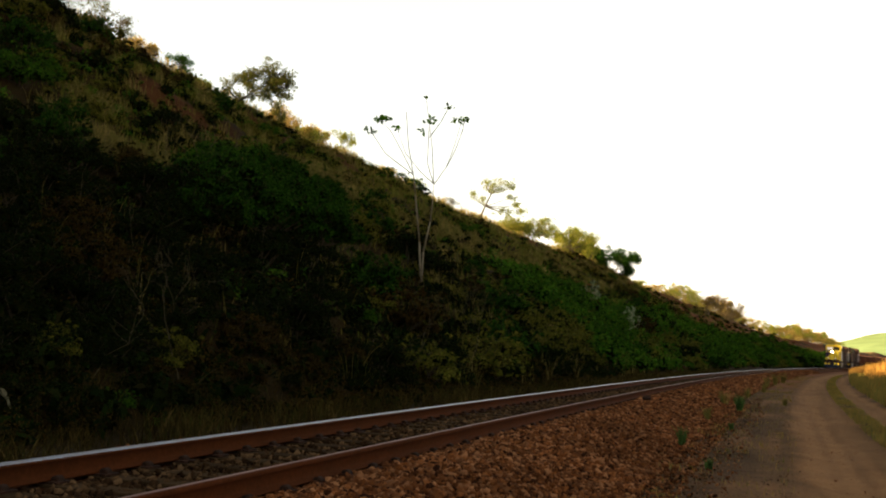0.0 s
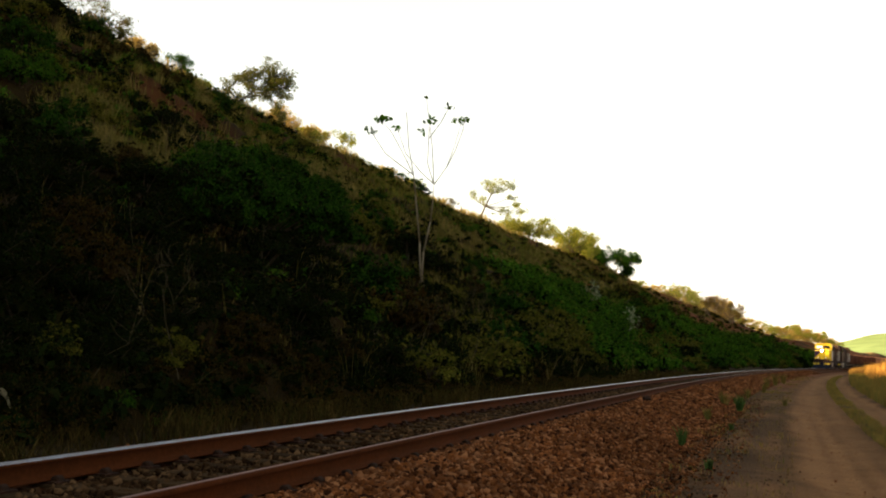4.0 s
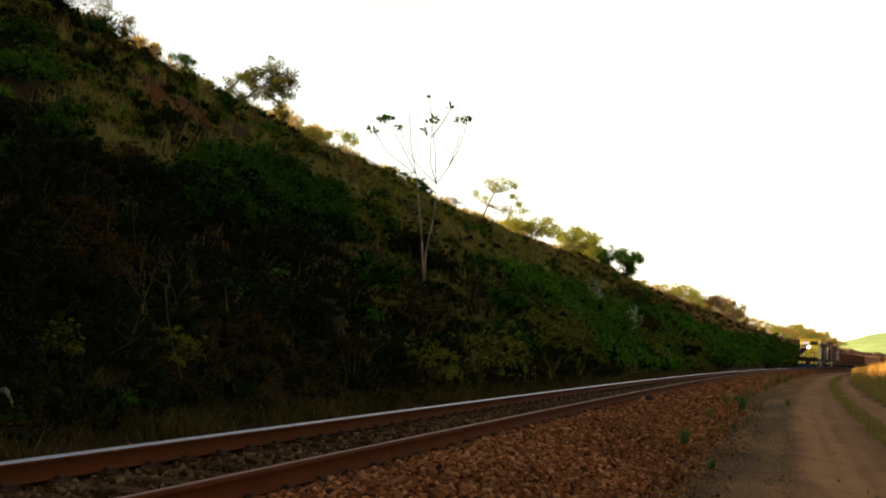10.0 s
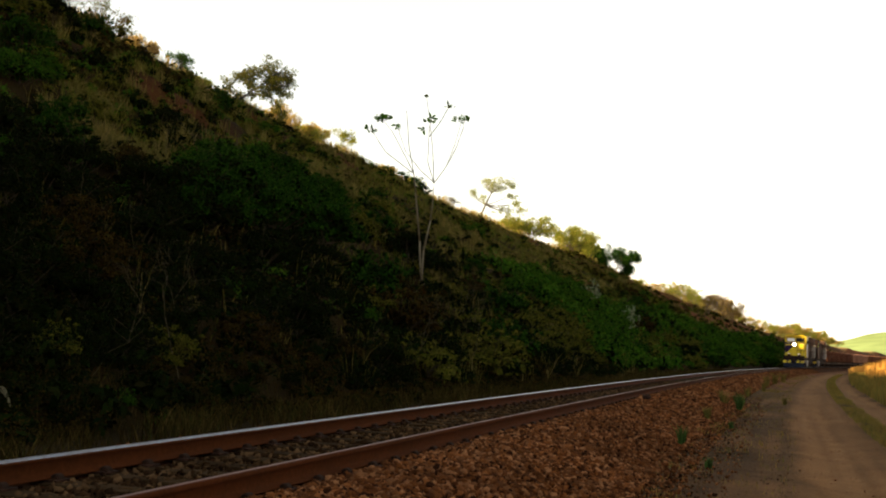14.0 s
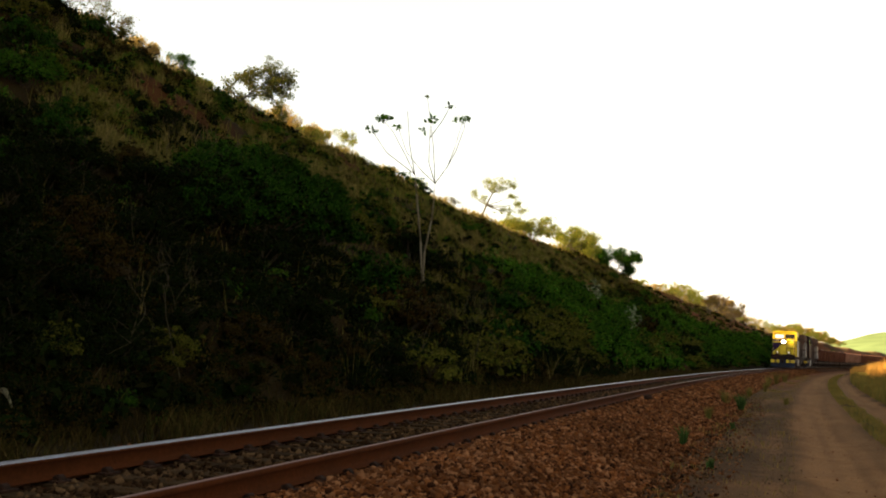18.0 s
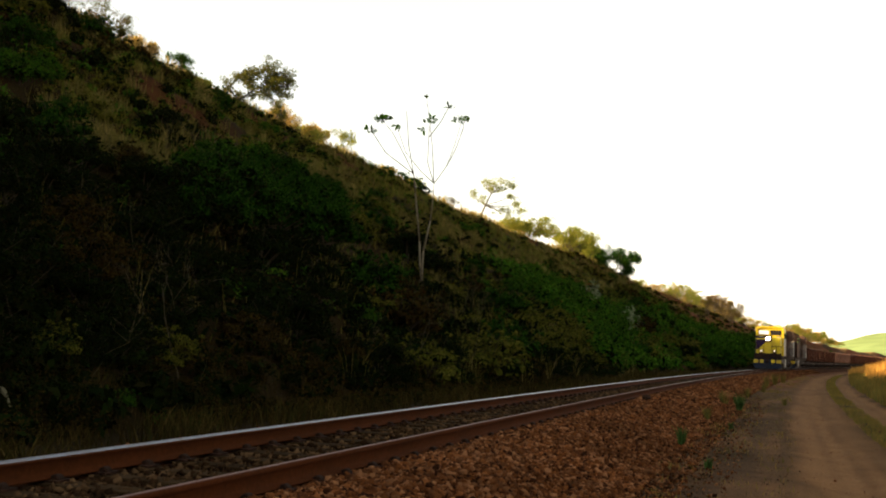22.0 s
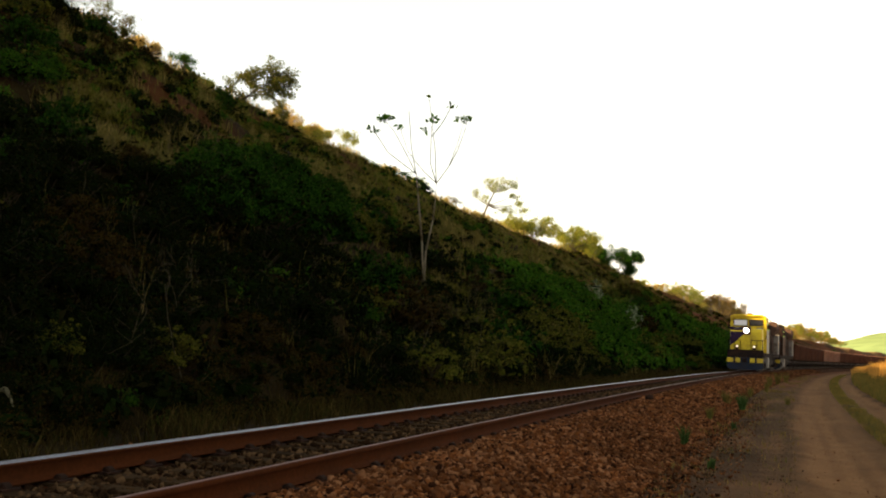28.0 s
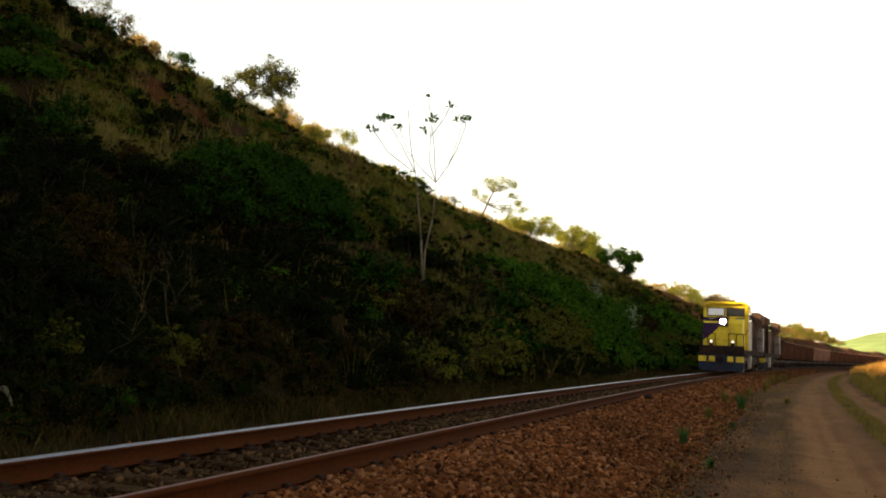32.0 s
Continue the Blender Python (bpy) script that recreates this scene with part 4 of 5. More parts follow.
def undergrowth(name, label, n, mat, seed, lo, hi, size, spread, cut, scale=4.0, reach=240, lift=0.0, start=3.0, per=55, open_too=False):
    """Low tangled growth hugging the slope in small mounds."""
    rng = np.random.RandomState(seed)
    s, u = start + reach * rng.rand(n) ** 1.6, lo + (hi - lo) * rng.rand(n)
    x, y = on_line(s, u)
    keep = (value_noise(x / scale + seed, y / scale) > cut) & (~(bare(s, u, x, y) | straw_band(s, u, x, y) & (not open_too)) | (rng.rand(n) < 0.38))
    x, y, s = x[keep], y[keep], s[keep]
    near = np.clip(s / 24, 0.45, 1.0)
    r = spread * (0.45 + 0.75 * rng.rand(len(x)) ** 1.3)
    z = height(x, y) + r * 0.25 + lift * value_noise(x / 1.3, y / 1.3 + 7) ** 1.5 * rng.rand(len(x))
    count = (per / near ** 1.6).astype(int)
    tagged(new(name, puffs_mesh(name, np.stack([x, y, z], -1), r, count, size * near, mat, LEAF_SHADED, rng, 0.8)), label, "undergrowth", kind="stuff")


undergrowth("dark_undergrowth", "dense undergrowth on the shaded slope, its green darkened as shade", 2000, LEAF_SHADED, 51, 5.0, 19.0, 0.07, 0.6, 0.32)
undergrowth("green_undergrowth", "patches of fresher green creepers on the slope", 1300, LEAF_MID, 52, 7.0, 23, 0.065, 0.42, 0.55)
undergrowth("dry_undergrowth", "dry brown brush and litter on the slope", 1300, LEAF_DRY_SHADED, 53, 5.2, 25, 0.065, 0.42, 0.5)
undergrowth("thicket", "tangled thicket along the foot of the cutting, coloured dark as shade", 1200, LEAF_SHADED, 54, 4.8, 9.5, 0.055, 0.5, 0.28, 2.5, 50, 0.7, per=42)
undergrowth("brown_thicket", "tangled brown and olive brush along the foot of the cutting", 700, LEAF_DRY_SHADED, 61, 4.7, 12.0, 0.05, 0.42, 0.45, 2.2, 60, 0.5)
undergrowth("verge_brambles", "dull brown low brambles at the foot of the slope", 1100, LEAF_DRY_SHADED, 56, 4.3, 6.4, 0.045, 0.33, 0.25, 1.8, 45, 0.2, per=36)
undergrowth("far_scrub", "green scrub covering the far end of the cutting", 1900, LEAF_MID, 57, 5.2, 13.5, 0.13, 1.0, 0.25, 9.0, 345, 0.5, 56, 70)
undergrowth("slope_scrub", "knee-high green scrub in patches on the upper slope", 1100, LEAF_MID, 58, 11, 24.5, 0.06, 0.45, 0.55, 3.0, 150, 0.3)
undergrowth("slope_brush", "olive brush in patches on the upper slope", 1200, LEAF_OLIVE, 59, 8, 25, 0.06, 0.45, 0.5, 3.2, 170, 0.3)
undergrowth("olive_tufts", "small olive tufts dotted over the grassy upper slope", 1500, LEAF_OLIVE, 62, 13.0, 25.4, 0.05, 0.3, 0.4, 1.6, 110, 0.0, 24, 34, True)
undergrowth("green_tufts", "small green tufts dotted over the grassy upper slope", 900, LEAF_MID, 63, 13.0, 25.2, 0.05, 0.28, 0.5, 2.2, 110, 0.0, 24, 34, True)
undergrowth("dark_tufts", "small tufts dotted over the grassy upper slope, darkened as shade", 900, LEAF_SHADED, 64, 13.0, 25.4, 0.05, 0.33, 0.5, 2.6, 75, 0.0, 24, 34, True)
undergrowth("far_brush", "brown and olive brush on the bare far end of the slope", 300, LEAF_OLIVE, 65, 13.5, 25.8, 0.13, 0.9, 0.35, 6.0, 170, 0.2, 110, 60)
undergrowth("far_dry_brush", "dry brown brush on the bare far end of the slope", 320, LEAF_DRY_SHADED, 66, 13.5, 25.8, 0.13, 0.8, 0.35, 5.0, 170, 0.2, 110, 60)
undergrowth("shade_brush", "brush in patches on the upper slope, darkened as shade", 1000, LEAF_SHADED, 60, 9, 24.5, 0.06, 0.5, 0.48, 3.6, 150, 0.3)

# ---- the tall double-stemmed sapling on the slope ----
def make_sapling():
    s, u = SAPLING
    root = new("sapling")
    root.matrix_basis = put(s, u, math.pi - A0 + 0.0)
    root.matrix_basis = Matrix.Translation(root.matrix_basis.translation)
    k = SAPLING_SCALE

    def at(x, z, d=0.0):
        return Vector(((x - 0.039 * z) * k, d * k, z * k))
    runs = {
        "stem": [[(0, -0.1), (-0.04, 1.3), (-0.16, 2.7), (-0.21, 3.25)], [(0, -0.1), (0.08, 1.0), (0.28, 1.9), (0.36, 2.6), (0.38, 3.0)]],
        "branch": [[(-0.21, 3.25), (-0.45, 3.75), (-0.85, 4.5), (-1.2, 4.92)], [(-0.21, 3.25), (-0.36, 4.1), (-0.43, 5.13)], [(-0.21, 3.25), (-1.05, 3.9), (-1.5, 4.56)],
                   [(0.38, 3.0), (0.34, 4.0), (0.25, 4.9), (0.15, 5.62)], [(0.38, 3.0), (0.2, 3.6), (0.24, 4.7)], [(0.38, 3.0), (0.75, 3.55), (1.0, 4.2), (1.21, 4.97)],
                   [(0.38, 3.0), (0.0, 3.35), (-0.45, 3.9), (-0.7, 4.64)], [(0.75, 3.55), (1.0, 4.0), (1.25, 4.7), (1.28, 4.95)], [(0.24, 4.4), (0.6, 4.9), (0.85, 5.35)]]}
    rng = np.random.RandomState(8)
    for name, lists in runs.items():
        for pts in lists:
            bm = bmesh.new()
            r = 0.034 if name == "stem" else 0.014
            ps = [at(a, b, rng.uniform(-0.12, 0.12)) for a, b in pts]
            if name == "stem":
                ps[0].y = 0
            for i, (a, b) in enumerate(zip(ps, ps[1:])):
                rod(bm, a, b, r * k * (1 - 0.2 * i), r * k * (0.8 - 0.2 * i + 0.05), 7)
            part(name, bm, BARK_STEM if name == "stem" else TWIG, root, smooth=True)
    for cx, cz, n, sp in ((-1.2, 4.9, 40, 0.2), (-1.0, 4.95, 24, 0.16), (-1.45, 4.5, 14, 0.18), (-1.62, 4.6, 8, 0.1), (-0.7, 4.64, 16, 0.16), (0.26, 4.9, 36, 0.22), (0.05, 4.6, 14, 0.18), (0.15, 5.62, 5, 0.06), (0.85, 5.35, 12, 0.17), (1.21, 4.97, 30, 0.2), (1.02, 4.95, 14, 0.14), (1.35, 4.98, 8, 0.1)):
        v, f = leaf_cloud([at(cx, cz)], sp * k, 0.075 * k, n, rng, 0.6)
        part("foliage", mesh_np("foliage", v, f, LEAF_DEEP), None, root)
    tagged(root, "tall slender sapling with two pale stems and few drooping leaves", "sapling")


SAPLING, SAPLING_SCALE = (34.8, 9.1), 1.37
make_sapling()

# bare pale stems and dead brush among the shrubs
DEAD = [finish(limbs(np.random.RandomState(200 + i), 1.0, 0.45, 1, 3, 0.0052, 0.25, 0.5)[0], "dead_stem", BARK_DEAD, True) for i in range(4)]
rs = np.random.RandomState(31)
for i in range(34):
    s, u = 9 + 60 * rs.rand() ** 1.2, 5.6 + 8.0 * rs.rand() ** 1.2
    if i < 4:
        s, u = ((14.6, 5.5), (12.2, 5.7), (13.3, 6.0), (35.5, 7.2))[i]
    ob = new("dead_sapling", DEAD[i % 4])
    ob.matrix_basis = put(s, u, rs.rand() * 6.28, 1.4 + 1.3 * rs.rand())
    tagged(ob, "bare pale dead sapling in the scrub", "dead sapling", "dead saplings on the slope")

def make_bent_leaf():
    """A pale dry leaf drooping out of the brush at the foot of the slope."""
    root = Matrix.Translation(put(10.0, 5.12, 0.0, 1.0, 0.27).translation)
    bm = bmesh.new()
    last = None
    for k in range(9):
        q = k / 8
        mid = Vector((-0.12 + 0.27 * q, -0.05 - 0.1 * q, 0.6 + 0.09 * math.sin(q * 2.2) - 0.3 * q * q))
        w = 0.012 + 0.03 * math.sin(q * math.pi) ** 0.7
        row = [bm.verts.new(mid + Vector((0.3 * w, -0.2 * w, w))), bm.verts.new(mid + Vector((0, -0.012, 0))), bm.verts.new(mid - Vector((0.3 * w, -0.2 * w, w)))]
        if last:
            bm.faces.new((last[0], last[1], row[1], row[0]))
            bm.faces.new((last[1], last[2], row[2], row[1]))
        last = row
    rod(bm, (-0.14, 0.05, -0.1), (-0.12, -0.05, 0.61), 0.007, 0.005, 5)
    ob = new("dry_leaf", finish(bm, "dry_leaf", LEAF_STRAW))
    ob.matrix_basis = root
    tagged(ob, "pale drooping dry leaf on a stalk in the brush", "leaf")


make_bent_leaf()

# upright green weeds at the edge of the track bed
rw = np.random.RandomState(41)
for i, (s, u, h) in enumerate(((16.7, -2.93, 0.32), (31.3, -2.75, 0.5), (30.1, -3.24, 0.5), (29.4, -3.3, 0.42), (23.8, -2.83, 0.34), (13.6, -3.6, 0.14), (57.0, -3.1, 0.7), (35.0, -4.5, 0.26), (64.0, -3.2, 0.8), (70.0, -3.5, 0.7), (21.4, -3.5, 0.16), (48.0, -3.3, 0.45), (40.5, -3.0, 0.4))):
    root = new("weed")
    root.matrix_basis = put(s, u, 0.0, 1.0, 0.0)
    for k in range(9):
        d = rw.rand() * 6.28
        r = h * 0.3 * rw.rand() ** 0.5
        n = 9
        v, f = blades(rw.randn(n) * 0.012 + math.cos(d) * r * 0.6, rw.randn(n) * 0.012 + math.sin(d) * r * 0.6, np.zeros(n) + h * 0.15 * rw.rand(), h * 0.85, 0.011, rw, 0.8)
        part("leaf_tuft", mesh_np("leaf_tuft", v, f, WEED if i in (0, 2, 3, 5, 10) else BANK), None, root)
    tagged(root, "upright leafy green weed at the edge of the ballast" if i in (0, 2, 3, 5, 10) else "dry brownish weed at the edge of the ballast", "weed", "weeds by the track")


def make_clod():
    rng = np.random.RandomState(4)
    bm = bmesh.new()
    bmesh.ops.create_icosphere(bm, subdivisions=2, radius=0.14)
    for v in bm.verts:
        v.co *= 0.8 + 0.4 * noise.noise(v.co * 14)
        v.co.z *= 0.7
    ob = new("rock", finish(bm, "rock", CLIP))
    x, y = on_line(24.8, -1.26)
    ob.matrix_basis = pose(float(x), float(y), 0.43)
    tagged(ob, "dark lump of stone lying on the ballast beside the rail", "rock")


make_clod()

# ---- far country ----
def make_far_hill(name, bearings, heights, dist, seed):
    n, m = 120, 14
    b = np.linspace(bearings[0], bearings[-1], n)
    a = np.radians(b)
    prof = np.interp(b, bearings, heights)
    prof = prof * (1 + 0.1 * (value_noise(b * 0.9 + seed, 0 * b + seed) - 0.5)) + 2.5 * value_noise(b * 6, 0 * b + 3.5)
    t = np.linspace(0, 1, m)
    r = dist + 600 * t[:, None] + 0 * a[None]
    rough = 4 * (value_noise(r / 70, b[None] * 3 + 0 * r) - 0.5)
    zz = prof[None] * np.sin(t * math.pi / 2)[:, None] + rough * np.sin(t * math.pi)[:, None] - 2
    v = np.stack([r * np.sin(a), r * np.cos(a), zz], -1).reshape(-1, 3)
    i = np.arange(m * n).reshape(m, n)
    f = np.stack([i[:-1, :-1], i[:-1, 1:], i[1:, 1:], i[1:, :-1]], -1).reshape(-1, 4)
    tagged(new(name, mesh_np(name, v, f, FAR_HAZY_GREEN, True)), "distant yellow-green hill, sun and haze put into its colour", "hill", kind="structure")


FAR_BEARINGS, FAR_HEIGHTS = (8, 18, 22.5, 25.2, 30, 40, 60, 80), (2, 22, 38, 60, 88, 85, 60, 5)
make_far_hill("backdrop_hill", FAR_BEARINGS, FAR_HEIGHTS, 1300, 2)


# ---- track: rails, sleepers, clips ----
def make_track():
    track = new("railway_track")
    tagged(track, "single broad-gauge railway track with rusty rails on wooden sleepers", "railway track")
    h = 0.172
    half = ((0.075, 0.0), (0.075, 0.012), (0.012, 0.03), (0.0085, 0.05), (0.0085, 0.115), (0.03, 0.13), (0.036, 0.14), (0.036, 0.158), (0.026, h))
    pr = list(half) + [(-a, b) for a, b in reversed(half)]
    for side in (-1, 1):
        prof = [(side * GAUGE / 2 + a, RAIL_TOP - h + b) for a, b in pr]
        worn_faces = (7,) if side < 0 else (9,)
        pick = [(1 if side > 0 else 2) if i == 8 else 1 if i in worn_faces else 0 for i in range(len(pr))]
        part("rail", sweep("rail", prof, S_LONG, (RUST, POLISH, TREAD), pick), None, track, "rusty steel rail with a bright worn head")
    step, first = 0.556, -19.0
    rng = np.random.RandomState(9)
    tie = finish(boxes((-1.4, 1.4, -0.12, 0.12, -0.2, 0.0)), "sleeper", TIMBER, False, 0.012)
    plate = bmesh.new()
    box(plate, -0.17, 0.17, -0.09, 0.09, 0.0, 0.018)
    plate_me = finish(plate, "tie_plate", CLIP)
    clip = prism(((-0.055, 0.0), (-0.055, 0.03), (-0.02, 0.062), (0.02, 0.055), (0.04, 0.02), (0.04, 0.0)), -0.04, 0.04, "y")
    bmesh.ops.bevel(clip, geom=list(clip.edges), offset=0.01, segments=1, affect="EDGES")
    clip_me = finish(clip, "rail_clip", CLIP)
    z = RAIL_TOP - h - 0.02
    rest = []
    for k in range(700):
        s = first + k * step + rng.uniform(-0.02, 0.02)
        x, y = (float(c) for c in on_line(s, 0))
        a = A0 + BEND * s
        m = Matrix.LocRotScale((x, y, z + rng.uniform(-0.006, 0.004)), Euler((0, 0, -a + rng.uniform(-0.02, 0.02))), None)
        if k < 260:
            part("sleeper", tie, None, track, at=m)
        else:
            rest.append(m)
        if 41 <= k < 116:
            for side in (-1, 1):
                for inner in (-1, 1):
                    q = Matrix.LocRotScale(on3(s, side * GAUGE / 2 + inner * 0.11, z), Euler((0, 0, -a + (math.pi if inner > 0 else 0))), None)
                    part("rail_clip", clip_me, None, track, at=q)
        if 30 <= k < 150:
            for side in (-1, 1):
                part("tie_plate", plate_me, None, track, at=Matrix.LocRotScale(on3(s, side * GAUGE / 2, z + 0.002), Euler((0, 0, -a)), None))
    vs = np.array([v.co[:] for v in tie.vertices])
    fs = np.array([p.vertices[:] for p in tie.polygons if len(p.vertices) == 4])
    allv = np.concatenate([vs @ np.array(m.to_3x3()).T + np.array(m.translation) for m in rest])
    allf = np.concatenate([fs + i * len(vs) for i in range(len(rest))])
    tagged(part("far_sleepers", mesh_np("far_sleepers", allv, allf, TIMBER), None, track), kind="stuff")


def on3(s, u, z):
    x, y = on_line(s, u)
    return float(x), float(y), z


make_track()

# ---- train ----
YELLOW = worn("loco_yellow", (0.5, 0.37, 0.012), (0.27, 0.17, 0.015), 0.5, 0, 1.5, 0.35, 30, 0.001, 0.25)
NAVY = worn("loco_navy", (0.022, 0.01, 0.035), (0.03, 0.015, 0.025), 0.6, 0, 1.5, 0.35, 30, 0.001)
PLOUGH = worn("plough_blue", (0.012, 0.017, 0.032), (0.025, 0.018, 0.016), 0.6, 0, 1.5, 0.35, 30, 0.001)
GREY = worn("loco_grey", (0.24, 0.215, 0.2), (0.11, 0.07, 0.052), 0.5, 0, 0.9, 0.55, 25, 0.001)
DARK = worn("loco_dark", (0.012, 0.009, 0.009), (0.04, 0.019, 0.011), 0.9, 0, 2, 0.5, 25, 0.002, 0.03)
GRILLE = worn("radiator_grille", (0.06, 0.036, 0.026), (0.1, 0.055, 0.036), 0.8, 0.0, 3, 0.5, 30, 0.002, 0.03)
WHEEL = worn("wheel_steel", (0.08, 0.06, 0.05), (0.045, 0.028, 0.022), 0.55, 0.7, 4, 0.5, 30, 0.001)
HEADLIGHT = lit("headlight_glow", (1.0, 0.86, 0.6), 14.0)
DITCH = lit("ditch_glow", (1.0, 0.82, 0.6), 0.4)
BOARD = worn("number_board", (0.03, 0.028, 0.026), (0.05, 0.04, 0.03), 0.4)
PALE = worn("board_figures", (0.45, 0.43, 0.38), (0.3, 0.27, 0.22), 0.6)
# pale colour painted on one windshield pane for the sky mirrored in it
PANE_REFLECTION = worn("pane_reflection", (0.6, 0.6, 0.66), (0.45, 0.44, 0.48), 0.3, 0, 2, 0.3, 30, 0.0005, 0.5)
# ore raised to orange, standing in for sun on the heaps
ORE_SUNLIT = worn("sunlit_iron_ore", (0.32, 0.125, 0.055), (0.18, 0.07, 0.034), 0.95, 0, 4, 0.5, 12, 0.04)
WAGON_DUST = worn("wagon_dust", (0.22, 0.12, 0.085), (0.12, 0.06, 0.04), 0.85, 0, 0.9, 0.5, 20, 0.003, 0.03)
WAGON_RUST = worn("wagon_rust", (0.085, 0.034, 0.02), (0.045, 0.02, 0.014), 0.85, 0, 0.8, 0.55, 20, 0.003, 0.03)


def glass_material():
    m, nt, p = nodes_of("window_glass")
    p.inputs["Base Color"].default_value = (0.014, 0.012, 0.011, 1)
    p.inputs["Roughness"].default_value = 0.12
    p.inputs["Specular IOR Level"].default_value = 0.3
    return m


GLASS = glass_material()


def wheelset(radius, gauge=GAUGE):
    bm = bmesh.new()
    rod(bm, (-gauge / 2 - 0.25, 0, 0), (gauge / 2 + 0.25, 0, 0), 0.09, 0.09, 12)
    for side in (-1, 1):
        x = side * gauge / 2
        rod(bm, (x - 0.07, 0, 0), (x + 0.07, 0, 0), radius, radius, 28)
        rod(bm, (x - side * 0.1, 0, 0), (x - side * 0.07, 0, 0), radius + 0.028, radius + 0.028, 28)
        rod(bm, (x + side * 0.07, 0, 0), (x + side * 0.13, 0, 0), radius * 0.38, radius * 0.3, 16)
        for k in range(6):
            a = k * math.tau / 6
            rod(bm, (x + side * 0.06, math.cos(a) * radius * 0.62, math.sin(a) * radius * 0.62), (x + side * 0.085, math.cos(a) * radius * 0.62, math.sin(a) * radius * 0.62), 0.05, 0.05, 8)
    return finish(bm, "wheelset", WHEEL)


LOCO_WHEEL, WAGON_WHEEL = wheelset(0.53), wheelset(0.46)
SPINNING = []


def bogie(parent, y, axles, radius, wheels, name="bogie", spin=False):
    """Side frames, bolster and springs, with its wheelsets."""
    ends = [a for a in axles]
    lo, hi = min(ends) - 0.45, max(ends) + 0.45
    bm = bmesh.new()
    for side in (-1, 1):
        x0, x1 = (side * 1.02, side * 1.18) if side > 0 else (side * 1.18, side * 1.02)
        prof = ((lo, radius - 0.08), (lo, radius + 0.16), (lo + 0.5, radius + 0.32), (hi - 0.5, radius + 0.32), (hi, radius + 0.16), (hi, radius - 0.08), (hi - 0.35, radius - 0.1), (hi - 0.6, radius - 0.24), (lo + 0.6, radius - 0.24), (lo + 0.35, radius - 0.1))
        piece = prism(prof, x0, x1)
        tmp = bpy.data.meshes.new("tmp")
        piece.to_mesh(tmp)
        piece.free()
        bm.from_mesh(tmp)
        bpy.data.meshes.remove(tmp)
        for a in axles:
            box(bm, *(sorted((side * 1.16, side * 1.3))), a - 0.15, a + 0.15, radius - 0.16, radius + 0.16)
        for d in (-0.22, 0, 0.22):
            rod(bm, (side * 1.1, d, radius - 0.2), (side * 1.1, d, radius + 0.12), 0.085, 0.085, 10)
    box(bm, -1.1, 1.1, -0.22, 0.22, radius + 0.0, radius + 0.3)
    frame_ob = part(name, bm, DARK, parent, "dusty dark cast bogie frame", at=Matrix.Translation((0, y, 0)))
    for a in axles:
        w = part("wheelset", wheels, None, frame_ob, "worn steel wheelset", at=Matrix.Translation((0, a, radius)))
        if spin:
            SPINNING.append((w, a, radius))
    return frame_ob


def coupler(parent, y, way):
    bm = bmesh.new()
    box(bm, -0.11, 0.11, *sorted((y, y + way * 0.5)), 0.78, 1.0)
    box(bm, -0.2, 0.14, *sorted((y + way * 0.45, y + way * 0.72)), 0.72, 1.06)
    box(bm, 0.1, 0.22, *sorted((y + way * 0.6, y + way * 0.78)), 0.76, 1.02)
    part("coupler", bm, DARK, parent, "dark knuckle coupler", bevel=0.015)


def rails_of(parent, pts, posts, radius=0.022, mat=None):
    bm = tube(bmesh.new(), pts, radius)
    part("handrail", bm, mat or DARK, parent)
    for a, b in posts:
        part("stanchion", rod(bmesh.new(), a, b, radius), mat or DARK, parent)


